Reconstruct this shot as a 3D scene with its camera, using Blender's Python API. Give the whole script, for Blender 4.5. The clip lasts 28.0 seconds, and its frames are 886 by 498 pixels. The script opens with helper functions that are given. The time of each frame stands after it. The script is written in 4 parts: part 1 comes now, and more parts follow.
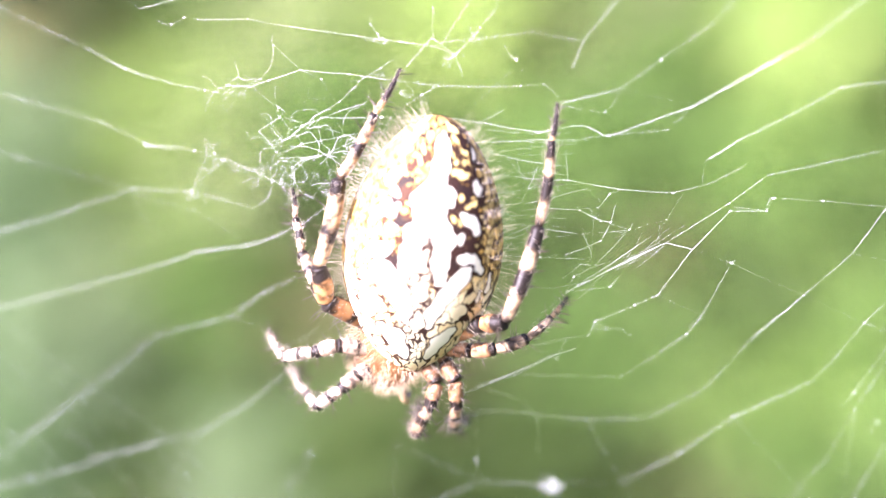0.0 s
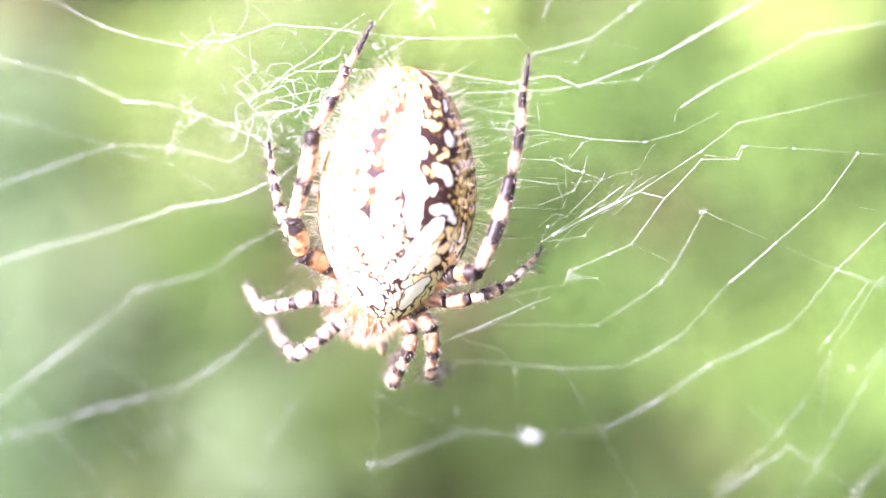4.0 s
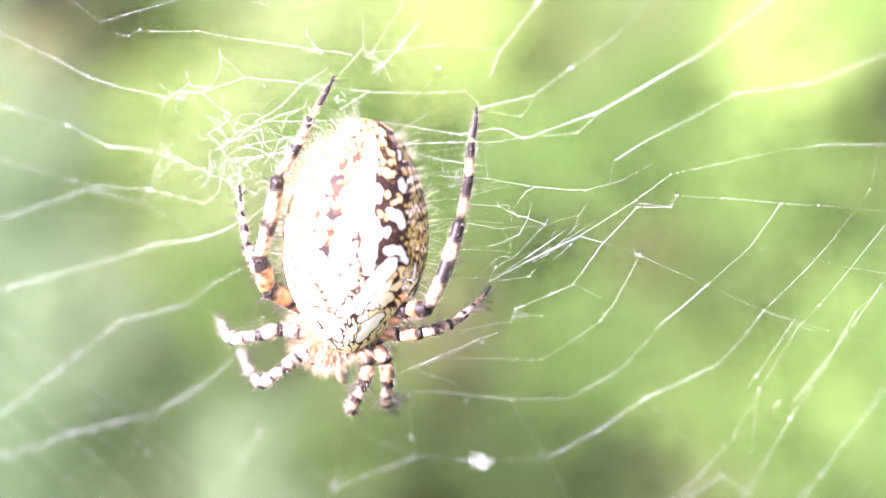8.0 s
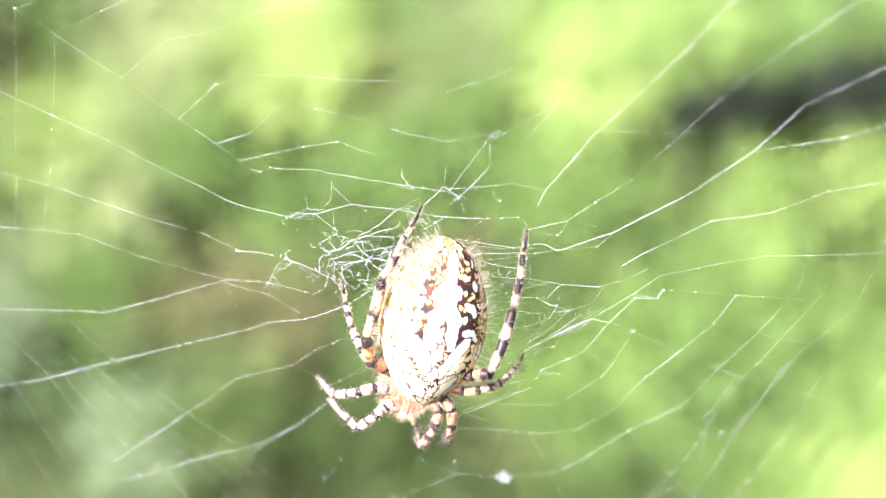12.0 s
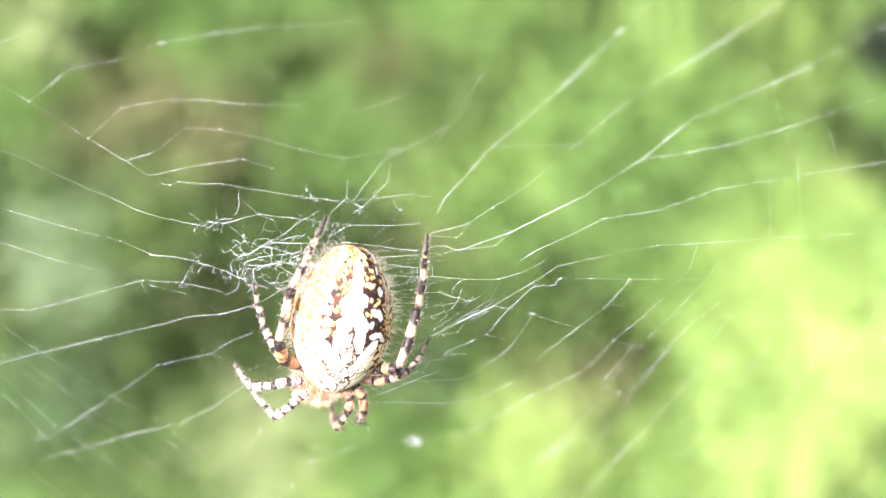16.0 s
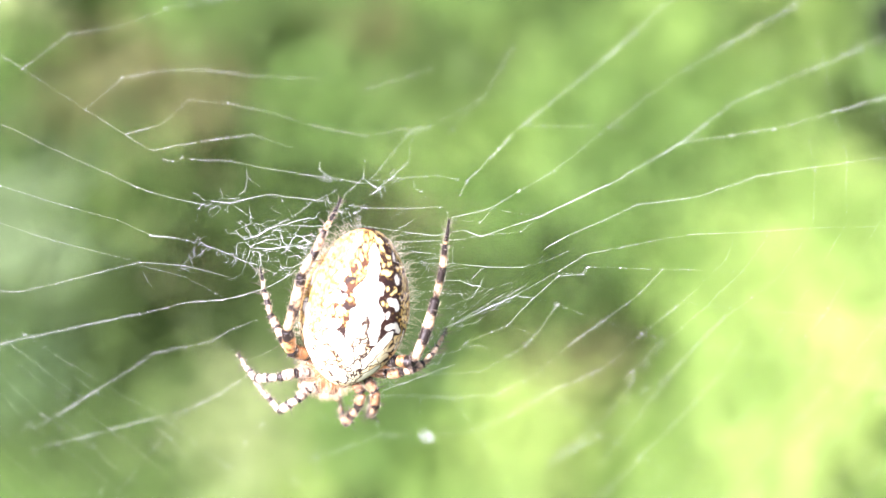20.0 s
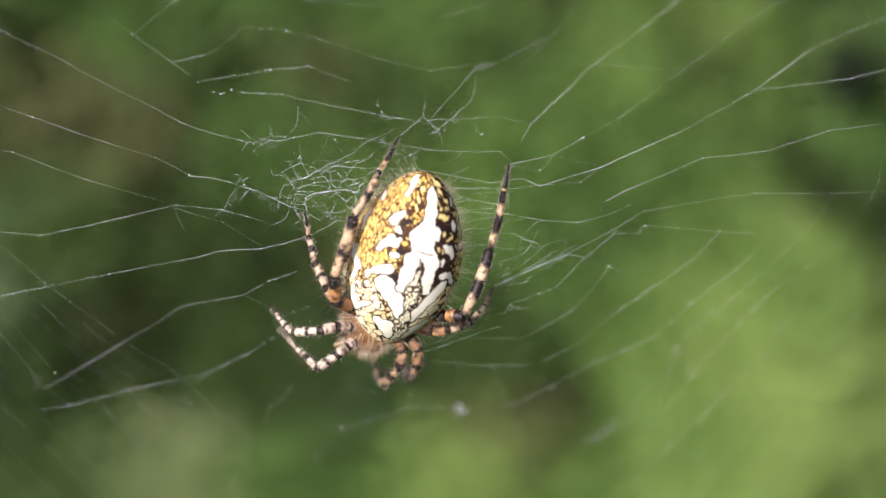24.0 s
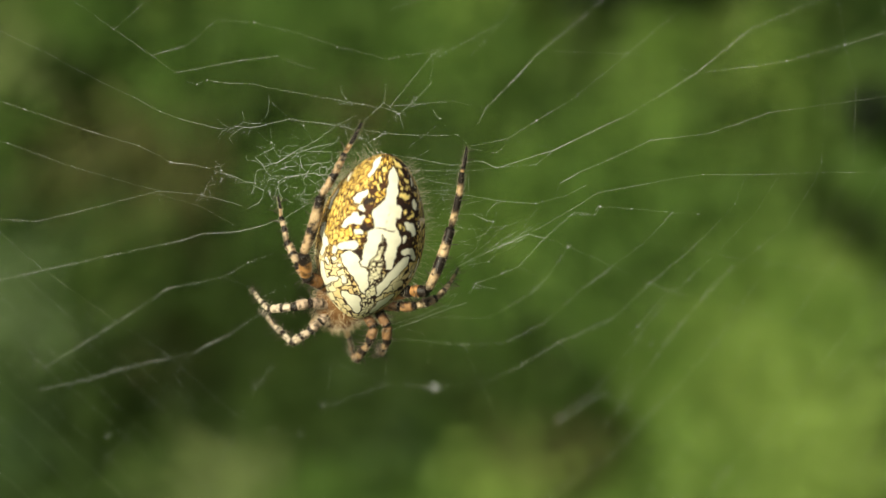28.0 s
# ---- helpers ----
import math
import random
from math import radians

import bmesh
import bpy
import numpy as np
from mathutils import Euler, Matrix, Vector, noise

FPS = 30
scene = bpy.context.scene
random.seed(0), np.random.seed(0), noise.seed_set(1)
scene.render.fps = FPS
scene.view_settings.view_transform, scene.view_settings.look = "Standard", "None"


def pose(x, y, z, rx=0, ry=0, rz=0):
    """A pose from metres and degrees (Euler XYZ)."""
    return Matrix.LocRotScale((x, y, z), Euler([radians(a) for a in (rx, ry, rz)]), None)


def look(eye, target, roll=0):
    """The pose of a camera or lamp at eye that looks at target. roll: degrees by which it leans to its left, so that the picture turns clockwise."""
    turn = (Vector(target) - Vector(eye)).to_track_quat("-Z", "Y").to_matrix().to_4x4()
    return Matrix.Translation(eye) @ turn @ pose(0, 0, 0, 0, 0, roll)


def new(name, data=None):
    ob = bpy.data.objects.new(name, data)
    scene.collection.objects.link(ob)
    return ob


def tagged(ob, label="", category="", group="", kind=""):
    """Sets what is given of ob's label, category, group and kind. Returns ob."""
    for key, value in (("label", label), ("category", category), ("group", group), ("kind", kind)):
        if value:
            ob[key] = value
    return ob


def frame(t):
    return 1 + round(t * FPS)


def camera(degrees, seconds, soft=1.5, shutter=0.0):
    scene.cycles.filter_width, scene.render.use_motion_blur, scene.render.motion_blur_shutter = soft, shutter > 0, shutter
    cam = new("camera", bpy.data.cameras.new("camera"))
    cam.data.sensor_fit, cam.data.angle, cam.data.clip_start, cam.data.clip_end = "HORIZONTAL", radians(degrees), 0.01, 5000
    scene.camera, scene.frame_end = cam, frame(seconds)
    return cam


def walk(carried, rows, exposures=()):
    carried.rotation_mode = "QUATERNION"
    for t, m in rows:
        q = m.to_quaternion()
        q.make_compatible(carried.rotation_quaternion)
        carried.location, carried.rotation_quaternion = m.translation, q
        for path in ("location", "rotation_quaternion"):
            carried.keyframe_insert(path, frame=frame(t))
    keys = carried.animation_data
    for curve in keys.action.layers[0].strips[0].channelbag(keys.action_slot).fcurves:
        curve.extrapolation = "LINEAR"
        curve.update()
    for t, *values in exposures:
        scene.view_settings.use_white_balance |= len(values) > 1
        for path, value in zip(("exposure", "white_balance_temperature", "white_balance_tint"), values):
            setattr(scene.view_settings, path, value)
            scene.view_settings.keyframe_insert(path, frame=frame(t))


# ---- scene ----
cam = camera(19.94, 28.0, soft=1.4)
walk(cam, [
    (0.0, pose(0.02242, -0.10683, 0.48632, 72.047, 4.760, 11.159)),
    (0.5, pose(0.02499, -0.10849, 0.48688, 71.785, 5.047, 11.188)),
    (1.0, pose(0.02138, -0.10805, 0.48640, 71.707, 4.822, 10.176)),
    (1.5, pose(0.02439, -0.10965, 0.48623, 71.666, 4.919, 11.660)),
    (2.0, pose(0.02893, -0.10904, 0.48624, 71.716, 5.602, 12.104)),
    (2.5, pose(0.02798, -0.10669, 0.48799, 70.728, 5.731, 12.395)),
    (3.0, pose(0.02669, -0.10480, 0.48798, 70.432, 5.829, 12.108)),
    (3.5, pose(0.02474, -0.10671, 0.48529, 71.384, 5.515, 11.452)),
    (5.5, pose(0.02520, -0.10905, 0.48755, 71.788, 5.574, 11.698)),
    (6.0, pose(0.02874, -0.11467, 0.48965, 72.131, 5.622, 12.517)),
    (6.5, pose(0.03027, -0.11302, 0.49024, 71.552, 5.588, 12.307)),
    (7.0, pose(0.02939, -0.11386, 0.48827, 72.062, 5.278, 12.374)),
    (7.5, pose(0.03045, -0.11448, 0.48879, 72.318, 5.100, 12.433)),
    (8.0, pose(0.03076, -0.11561, 0.48794, 72.509, 5.024, 12.516)),
    (8.5, pose(0.02981, -0.10970, 0.48903, 71.727, 4.869, 12.347)),
    (9.0, pose(0.03214, -0.11531, 0.48595, 72.631, 5.379, 13.003)),
    (9.5, pose(0.03099, -0.11599, 0.48630, 73.103, 5.303, 12.463)),
    (10.0, pose(0.02652, -0.11523, 0.49075, 72.266, 4.965, 11.717)),
    (10.5, pose(0.02595, -0.11554, 0.48756, 73.107, 4.023, 11.432)),
    (10.6, pose(0.02419, -0.11970, 0.48796, 72.517, 3.744, 10.845)),
    (10.7, pose(0.02321, -0.13283, 0.48497, 74.015, 4.189, 10.035)),
    (10.8, pose(0.02358, -0.14553, 0.48635, 74.247, 4.065, 9.901)),
    (10.9, pose(0.02231, -0.16124, 0.49095, 73.919, 4.530, 8.629)),
    (11.0, pose(0.02287, -0.16705, 0.49654, 73.535, 4.063, 8.337)),
    (11.1, pose(0.02021, -0.17577, 0.49996, 74.146, 4.341, 6.890)),
    (11.2, pose(0.01894, -0.17619, 0.50445, 73.479, 3.835, 6.615)),
    (11.3, pose(0.01853, -0.17356, 0.50375, 73.246, 3.366, 6.618)),
    (11.5, pose(0.01767, -0.17056, 0.50301, 72.825, 3.263, 6.325)),
    (12.0, pose(0.01064, -0.15848, 0.51539, 69.589, 2.115, 3.560)),
    (12.5, pose(0.00704, -0.16162, 0.51749, 69.195, 2.022, 2.499)),
    (13.0, pose(0.00378, -0.16097, 0.51981, 67.617, 1.868, 1.161)),
    (13.5, pose(0.00819, -0.16310, 0.53138, 65.286, 2.188, 1.404)),
    (15.5, pose(0.01190, -0.15499, 0.54404, 59.984, 3.301, 1.448)),
    (16.0, pose(0.01410, -0.15170, 0.54658, 59.185, 3.304, 1.375)),
    (16.5, pose(0.01180, -0.15077, 0.53950, 60.319, 3.348, 0.929)),
    (17.0, pose(0.00844, -0.14357, 0.53430, 59.675, 2.686, 0.871)),
    (17.5, pose(0.00104, -0.13878, 0.53078, 59.833, 1.940, -0.433)),
    (18.0, pose(0.00239, -0.13724, 0.53250, 59.565, 1.477, -0.081)),
    (18.5, pose(0.00505, -0.14179, 0.53326, 60.095, 1.715, 0.186)),
    (19.0, pose(0.00527, -0.14418, 0.53631, 59.957, 1.801, 0.360)),
    (19.5, pose(0.00837, -0.14827, 0.53808, 59.778, 1.994, 1.223)),
    (20.0, pose(0.00913, -0.14092, 0.54221, 58.260, 1.970, 0.946)),
    (20.5, pose(0.00696, -0.14095, 0.53711, 59.079, 1.448, 1.140)),
    (22.5, pose(0.00523, -0.15171, 0.53459, 61.339, 0.786, 1.307)),
    (23.0, pose(-0.00098, -0.14553, 0.53084, 61.752, -0.419, -0.009)),
    (23.5, pose(-0.00404, -0.13926, 0.52511, 62.381, -1.266, -1.042)),
    (24.0, pose(-0.00708, -0.14124, 0.52589, 62.236, -1.751, -2.135)),
    (24.5, pose(-0.00109, -0.15473, 0.52367, 64.171, -0.990, -1.044)),
    (25.0, pose(0.00081, -0.17085, 0.52334, 65.927, -0.258, -0.623)),
    (25.5, pose(0.00394, -0.16557, 0.52620, 65.261, -0.078, -0.092)),
    (26.0, pose(0.00418, -0.16044, 0.52654, 65.000, -0.000, -0.000)),
    (26.5, pose(0.00705, -0.15913, 0.52672, 64.948, 0.306, 0.611)),
    (27.0, pose(0.00459, -0.15495, 0.52768, 64.449, 0.088, 0.225)),
    (27.5, pose(0.00398, -0.15707, 0.52414, 65.157, 0.051, 0.057)),
    (28.0, pose(0.00370, -0.15448, 0.52278, 64.791, 0.076, 0.322)),
], exposures=[
    (0.0, 2.58, 5650, 39), (2.2, 2.78, 5600, 46), (3.0, 2.96, 5600, 47), (6.0, 2.97, 5600, 46), (8.0, 2.97, 5600, 46), (10.3, 2.95, 5600, 45), (11.0, 2.76, 5650, 38), (13.0, 2.6, 5700, 34), (16.0, 2.47, 5700, 30),
    (20.5, 2.47, 5700, 30), (22.5, 1.96, 5700, 29), (23.2, 1.42, 5700, 26), (24.2, 0.42, 5900, 18), (24.9, 0.17, 6800, 0), (28.0, 0.17, 7150, -4),
])
cam.data.dof.use_dof = True
cam.data.dof.aperture_fstop = 16.0

# ---- light ----
SUN_FROM = Vector((-0.49, -0.59, 0.64)).normalized()
world = bpy.data.worlds.new("sky")
scene.world = world
world.use_nodes = True
wn = world.node_tree.nodes
sky = wn.new("ShaderNodeTexSky")
sky.sky_type, sky.sun_disc = "NISHITA", False
sky.air_density, sky.dust_density, sky.ozone_density = 0.7, 6.0, 0.5
sky.sun_elevation = math.asin(SUN_FROM.z)
sky.sun_rotation = math.atan2(SUN_FROM.x, SUN_FROM.y)
world.node_tree.links.new(sky.outputs[0], wn["Background"].inputs[0])
wn["Background"].inputs[1].default_value = 0.09
sun = new("sun", bpy.data.lights.new("sun", "SUN"))
sun.data.energy, sun.data.angle, sun.data.color = 5.0, radians(0.53), (1.0, 0.94, 0.84)
sun.matrix_world = look((SUN_FROM * 3)[:], (0, 0, 0.45))

# ---- frames of reference ----
MM = 0.001
HUB = Vector((0, 0, 0.45))
WEB_N = Vector((0.0096, -0.9899, -0.1414)).normalized()   # out of the web, to the side the spider hangs on
WEB_U = Vector((0, 0, 1)).cross(WEB_N).normalized()
if WEB_U.x < 0:
    WEB_U = -WEB_U
WEB_V = WEB_N.cross(WEB_U).normalized()
if WEB_V.z < 0:
    WEB_V = -WEB_V
WEB = Matrix((WEB_U, WEB_V, WEB_N)).transposed().to_4x4()
WEB.translation = HUB
VIEW = Vector((0.0, 0.9063, -0.4226))       # mean direction in which the foliage lies behind the web
VIEW_UP = Vector((0.0, 0.4226, 0.9063))


# ---- materials ----
def material(name):
    m = bpy.data.materials.new(name)
    m.use_nodes = True
    return m, m.node_tree.nodes, m.node_tree.links, m.node_tree.nodes["Principled BSDF"]


def ramp(nodes, stops):
    r = nodes.new("ShaderNodeValToRGB")
    while len(r.color_ramp.elements) < len(stops):
        r.color_ramp.elements.new(0.5)
    for e, (at, c) in zip(r.color_ramp.elements, stops):
        e.position, e.color = at, (*c, 1)
    return r


def cuticle(name, rough, bump_scale, bump):
    """Pigment from the mesh's own colour layer, finely mottled, with a slight waxy gloss and fine relief."""
    m, n, l, b = material(name)
    a = n.new("ShaderNodeAttribute")
    a.attribute_name = "pigment"
    co = n.new("ShaderNodeTexCoord")
    t = n.new("ShaderNodeTexNoise")
    t.inputs["Scale"].default_value, t.inputs["Detail"].default_value = bump_scale, 5
    l.new(co.outputs["Object"], t.inputs["Vector"])
    r = ramp(n, [(0.25, (0.86, 0.84, 0.80)), (0.6, (1, 1, 1))])
    l.new(t.outputs[0], r.inputs[0])
    mix = n.new("ShaderNodeMix")
    mix.data_type, mix.blend_type = "RGBA", "MULTIPLY"
    mix.inputs[0].default_value = 0.8
    l.new(a.outputs["Color"], mix.inputs[6])
    l.new(r.outputs[0], mix.inputs[7])
    l.new(mix.outputs[2], b.inputs["Base Color"])
    bp = n.new("ShaderNodeBump")
    bp.inputs["Strength"].default_value, bp.inputs["Distance"].default_value = bump, 0.00006
    l.new(t.outputs[0], bp.inputs["Height"])
    l.new(bp.outputs[0], b.inputs["Normal"])
    b.inputs["Roughness"].default_value = rough
    b.inputs["Specular IOR Level"].default_value = 0.2
    return m


def plain(name, c1, c2, scale, rough, spec=0.5, transmit=0.0):
    m, n, l, b = material(name)
    co = n.new("ShaderNodeTexCoord")
    t = n.new("ShaderNodeTexNoise")
    t.inputs["Scale"].default_value, t.inputs["Detail"].default_value = scale, 4
    l.new(co.outputs["Object"], t.inputs["Vector"])
    r = ramp(n, [(0.3, c1), (0.7, c2)])
    l.new(t.outputs[0], r.inputs[0])
    l.new(r.outputs[0], b.inputs["Base Color"])
    b.inputs["Roughness"].default_value = rough
    b.inputs["Specular IOR Level"].default_value = spec
    bp = n.new("ShaderNodeBump")
    bp.inputs["Strength"].default_value, bp.inputs["Distance"].default_value = 0.4, 0.0005
    l.new(t.outputs[0], bp.inputs["Height"])
    l.new(bp.outputs[0], b.inputs["Normal"])
    return m


def leafy(name, dark, light, glow=0.35, rough=0.55):
    """Leaf: each one a little different, veined by fine noise, and letting some light through."""
    m, n, l, b = material(name)
    g = n.new("ShaderNodeNewGeometry")
    r = ramp(n, [(0.0, dark), (1.0, light)])
    co = n.new("ShaderNodeTexCoord")
    t = n.new("ShaderNodeTexNoise")
    t.inputs["Scale"].default_value, t.inputs["Detail"].default_value = 900, 4
    l.new(co.outputs["Object"], t.inputs["Vector"])
    mx = n.new("ShaderNodeMath")
    mx.operation = "MULTIPLY_ADD"
    mx.inputs[1].default_value, mx.inputs[2].default_value = 0.35, -0.17
    l.new(t.outputs[0], mx.inputs[0])
    ad = n.new("ShaderNodeMath")
    l.new(g.outputs["Random Per Island"], ad.inputs[0])
    l.new(mx.outputs[0], ad.inputs[1])
    l.new(ad.outputs[0], r.inputs[0])
    l.new(r.outputs[0], b.inputs["Base Color"])
    b.inputs["Roughness"].default_value = rough
    b.inputs["Specular IOR Level"].default_value = 0.2
    tr = n.new("ShaderNodeBsdfTranslucent")
    l.new(r.outputs[0], tr.inputs[0])
    mixs = n.new("ShaderNodeMixShader")
    mixs.inputs[0].default_value = glow
    l.new(b.outputs[0], mixs.inputs[1])
    l.new(tr.outputs[0], mixs.inputs[2])
    l.new(mixs.outputs[0], n["Material Output"].inputs[0])
    return m


ABDOMEN = cuticle("abdomen_cuticle", 0.68, 1500, 0.5)
CUTICLE = cuticle("leg_cuticle", 0.46, 2600, 0.9)
SILK = plain("silk", (0.80, 0.83, 0.84), (0.91, 0.93, 0.95), 3000, 0.3, 0.7)
HAIR = plain("pale_hair", (0.50, 0.42, 0.30), (0.78, 0.70, 0.56), 2000, 0.4)
TAN_HAIR = plain("tan_hair", (0.30, 0.17, 0.07), (0.78, 0.66, 0.47), 2000, 0.5)
BRISTLE = plain("dark_bristle", (0.03, 0.022, 0.018), (0.09, 0.06, 0.045), 2000, 0.35)
EYE = plain("eye", (0.008, 0.006, 0.006), (0.015, 0.012, 0.01), 1000, 0.08)
# sunlit and shaded foliage are told apart by leaf colour, light to deep
LEAVES = {
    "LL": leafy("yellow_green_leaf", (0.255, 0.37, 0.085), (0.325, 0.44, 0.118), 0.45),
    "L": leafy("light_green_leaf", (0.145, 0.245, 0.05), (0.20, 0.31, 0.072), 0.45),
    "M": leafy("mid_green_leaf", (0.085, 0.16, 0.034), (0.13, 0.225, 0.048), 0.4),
    # deep green carries the shade of the darker foliage in its colour
    "D": leafy("shade_green_leaf", (0.027, 0.050, 0.011), (0.062, 0.105, 0.021), 0.3),
    "P": leafy("blue_green_leaf", (0.070, 0.124, 0.049), (0.110, 0.180, 0.068), 0.35),
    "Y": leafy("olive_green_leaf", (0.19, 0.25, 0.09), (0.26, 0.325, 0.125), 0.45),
    "G": leafy("grey_green_leaf", (0.135, 0.205, 0.090), (0.205, 0.280, 0.130), 0.4),
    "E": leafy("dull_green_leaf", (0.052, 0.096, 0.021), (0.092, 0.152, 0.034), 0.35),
    "B": leafy("withered_leaf", (0.082, 0.096, 0.034), (0.146, 0.152, 0.052), 0.3),
    # near-black leaf: the deep shade of gaps in the foliage, painted as colour
    "K": leafy("gap_shade_leaf", (0.005, 0.010, 0.003), (0.011, 0.019, 0.006), 0.1, 0.8),
    "O": leafy("orange_petal", (0.26, 0.20, 0.07), (0.34, 0.26, 0.10), 0.35),
}
STEM = plain("green_stem", (0.038, 0.060, 0.019), (0.075, 0.105, 0.032), 300, 0.7, 0.2)
SOIL = plain("mossy_soil", (0.026, 0.045, 0.012), (0.06, 0.075, 0.022), 18, 0.9, 0.2)


# ---- building helpers ----
def part(name, bm, mat, parent, label="", smooth=True):
    """One mesh object under a thing or a part; bm is a bmesh or (vertices, faces, colours or None)."""
    me = bpy.data.meshes.new(name)
    if isinstance(bm, tuple):
        verts, faces, cols = bm
        me.from_pydata([tuple(v) for v in verts], [], [tuple(f) for f in faces])
        if cols is not None:
            at = me.color_attributes.new("pigment", "FLOAT_COLOR", "POINT")
            c = np.ones((len(verts), 4), np.float32)
            c[:, :3] = cols
            at.data.foreach_set("color", c.ravel())
    else:
        bm.to_mesh(me)
        bm.free()
    me.materials.append(mat)
    if smooth:
        me.polygons.foreach_set("use_smooth", [True] * len(me.polygons))
    ob = new(name, me)
    ob.parent = parent
    if label:
        ob["label"] = label
    return ob


def merge(pieces):
    """Joins (vertices, faces, colours) pieces into one."""
    V, F, C, off = [], [], [], 0
    for v, f, c in pieces:
        V.append(np.asarray(v, float).reshape(-1, 3))
        F += [tuple(i + off for i in q) for q in f]
        if c is not None:
            C.append(np.asarray(c, float))
        off += len(V[-1])
    return np.concatenate(V), F, (np.concatenate(C) if C else None)


def tube(points, radii, sides=6, colour=None, cap=True):
    """A round tube along points; colour(u, point) gives the pigment ring by ring."""
    P = np.asarray(points, float)
    n = len(P)
    rad = np.broadcast_to(np.asarray(radii, float), (n,))
    tan = np.gradient(P, axis=0)
    tan /= np.linalg.norm(tan, axis=1)[:, None] + 1e-12
    ref = np.array([0.31, 0.23, 0.92]) if abs(tan[0][2]) < 0.8 else np.array([0.9, 0.3, 0.1])
    V, C = [], []
    for k in range(n):
        a = np.cross(tan[k], ref)
        a /= np.linalg.norm(a) + 1e-12
        b = np.cross(tan[k], a)
        ref = np.cross(a, tan[k])
        for j in range(sides):
            w = 2 * math.pi * j / sides
            V.append(P[k] + rad[k] * (a * math.cos(w) + b * math.sin(w)))
            if colour is not None:
                C.append(colour(k / (n - 1), V[-1]))
    F = [(k * sides + j, k * sides + (j + 1) % sides, (k + 1) * sides + (j + 1) % sides, (k + 1) * sides + j)
         for k in range(n - 1) for j in range(sides)]
    if cap:
        F.append(tuple(range(sides))[::-1])
        F.append(tuple((n - 1) * sides + j for j in range(sides)))
    return np.array(V), F, (np.array(C) if colour is not None else None)


def spike(base, way, length, r, bend=0.0, rng=random):
    """A bristle: three sides, two joints, tapering to a point."""
    base, way = np.asarray(base, float), np.asarray(way, float)
    way = way / (np.linalg.norm(way) + 1e-12)
    side = np.cross(way, (0.3, 0.7, 0.2))
    side /= np.linalg.norm(side) + 1e-12
    up = np.cross(way, side)
    mid = base + way * length * 0.55
    tip = base + way * length + (side * rng.uniform(-1, 1) + up * rng.uniform(-1, 1)) * bend * length
    V = []
    for c, q in ((base, r), (mid, r * 0.7)):
        for k in range(3):
            w = 2.094 * k
            V.append(c + q * (side * math.cos(w) + up * math.sin(w)))
    V.append(tip)
    F = [(0, 1, 4, 3), (1, 2, 5, 4), (2, 0, 3, 5), (3, 4, 6), (4, 5, 6), (5, 3, 6)]
    return np.array(V), F, None


# ---- ground ----
def ground():
    n, V = 60, []
    xs = [math.copysign(abs(u) ** 3 * 2400 + abs(u) * 1.5, u) for u in np.linspace(-1, 1, n)]
    for y in xs:
        for x in xs:
            near = max(0.0, 1 - math.hypot(x, y) / 3)
            V.append((x, y, 0.02 * near * noise.noise((x * 6, y * 6, 0))))
    F = [(j * n + i, j * n + i + 1, (j + 1) * n + i + 1, (j + 1) * n + i) for j in range(n - 1) for i in range(n - 1)]
    ob = part("ground", (V, F, None), SOIL, None)
    return tagged(ob, "dark mossy soil and litter under meadow plants", "ground", kind="structure")


ground()


# ---- foliage behind the web ----
def leaf(base, way, normal, length, width, curl):
    """One pointed leaf, folded along its rib and bent along its length."""
    way, normal = way.normalized(), normal.normalized()
    side = way.cross(normal).normalized()
    normal = side.cross(way)
    V, F = [], []
    prof = ((0.0, 0.12), (0.36, 1.0), (0.75, 0.68), (1.0, 0.04))
    for u, w in prof:
        c = base + way * (u * length) - normal * (curl * u * u * length)
        for s in (-1, 0, 1):
            V.append(c + side * (s * w * width / 2) + normal * (abs(s) * w * width * 0.16))
    for k in range(len(prof) - 1):
        for s in (0, 1):
            F.append((k * 3 + s, k * 3 + s + 1, k * 3 + s + 4, k * 3 + s + 3))
    return [v[:] for v in V], F, None


def place(x, y, depth):
    """x, y: millimetres across the view behind the hub; depth: metres behind it."""
    return HUB + VIEW * depth + Vector((1, 0, 0)) * (x * MM) + VIEW_UP * (y * MM)


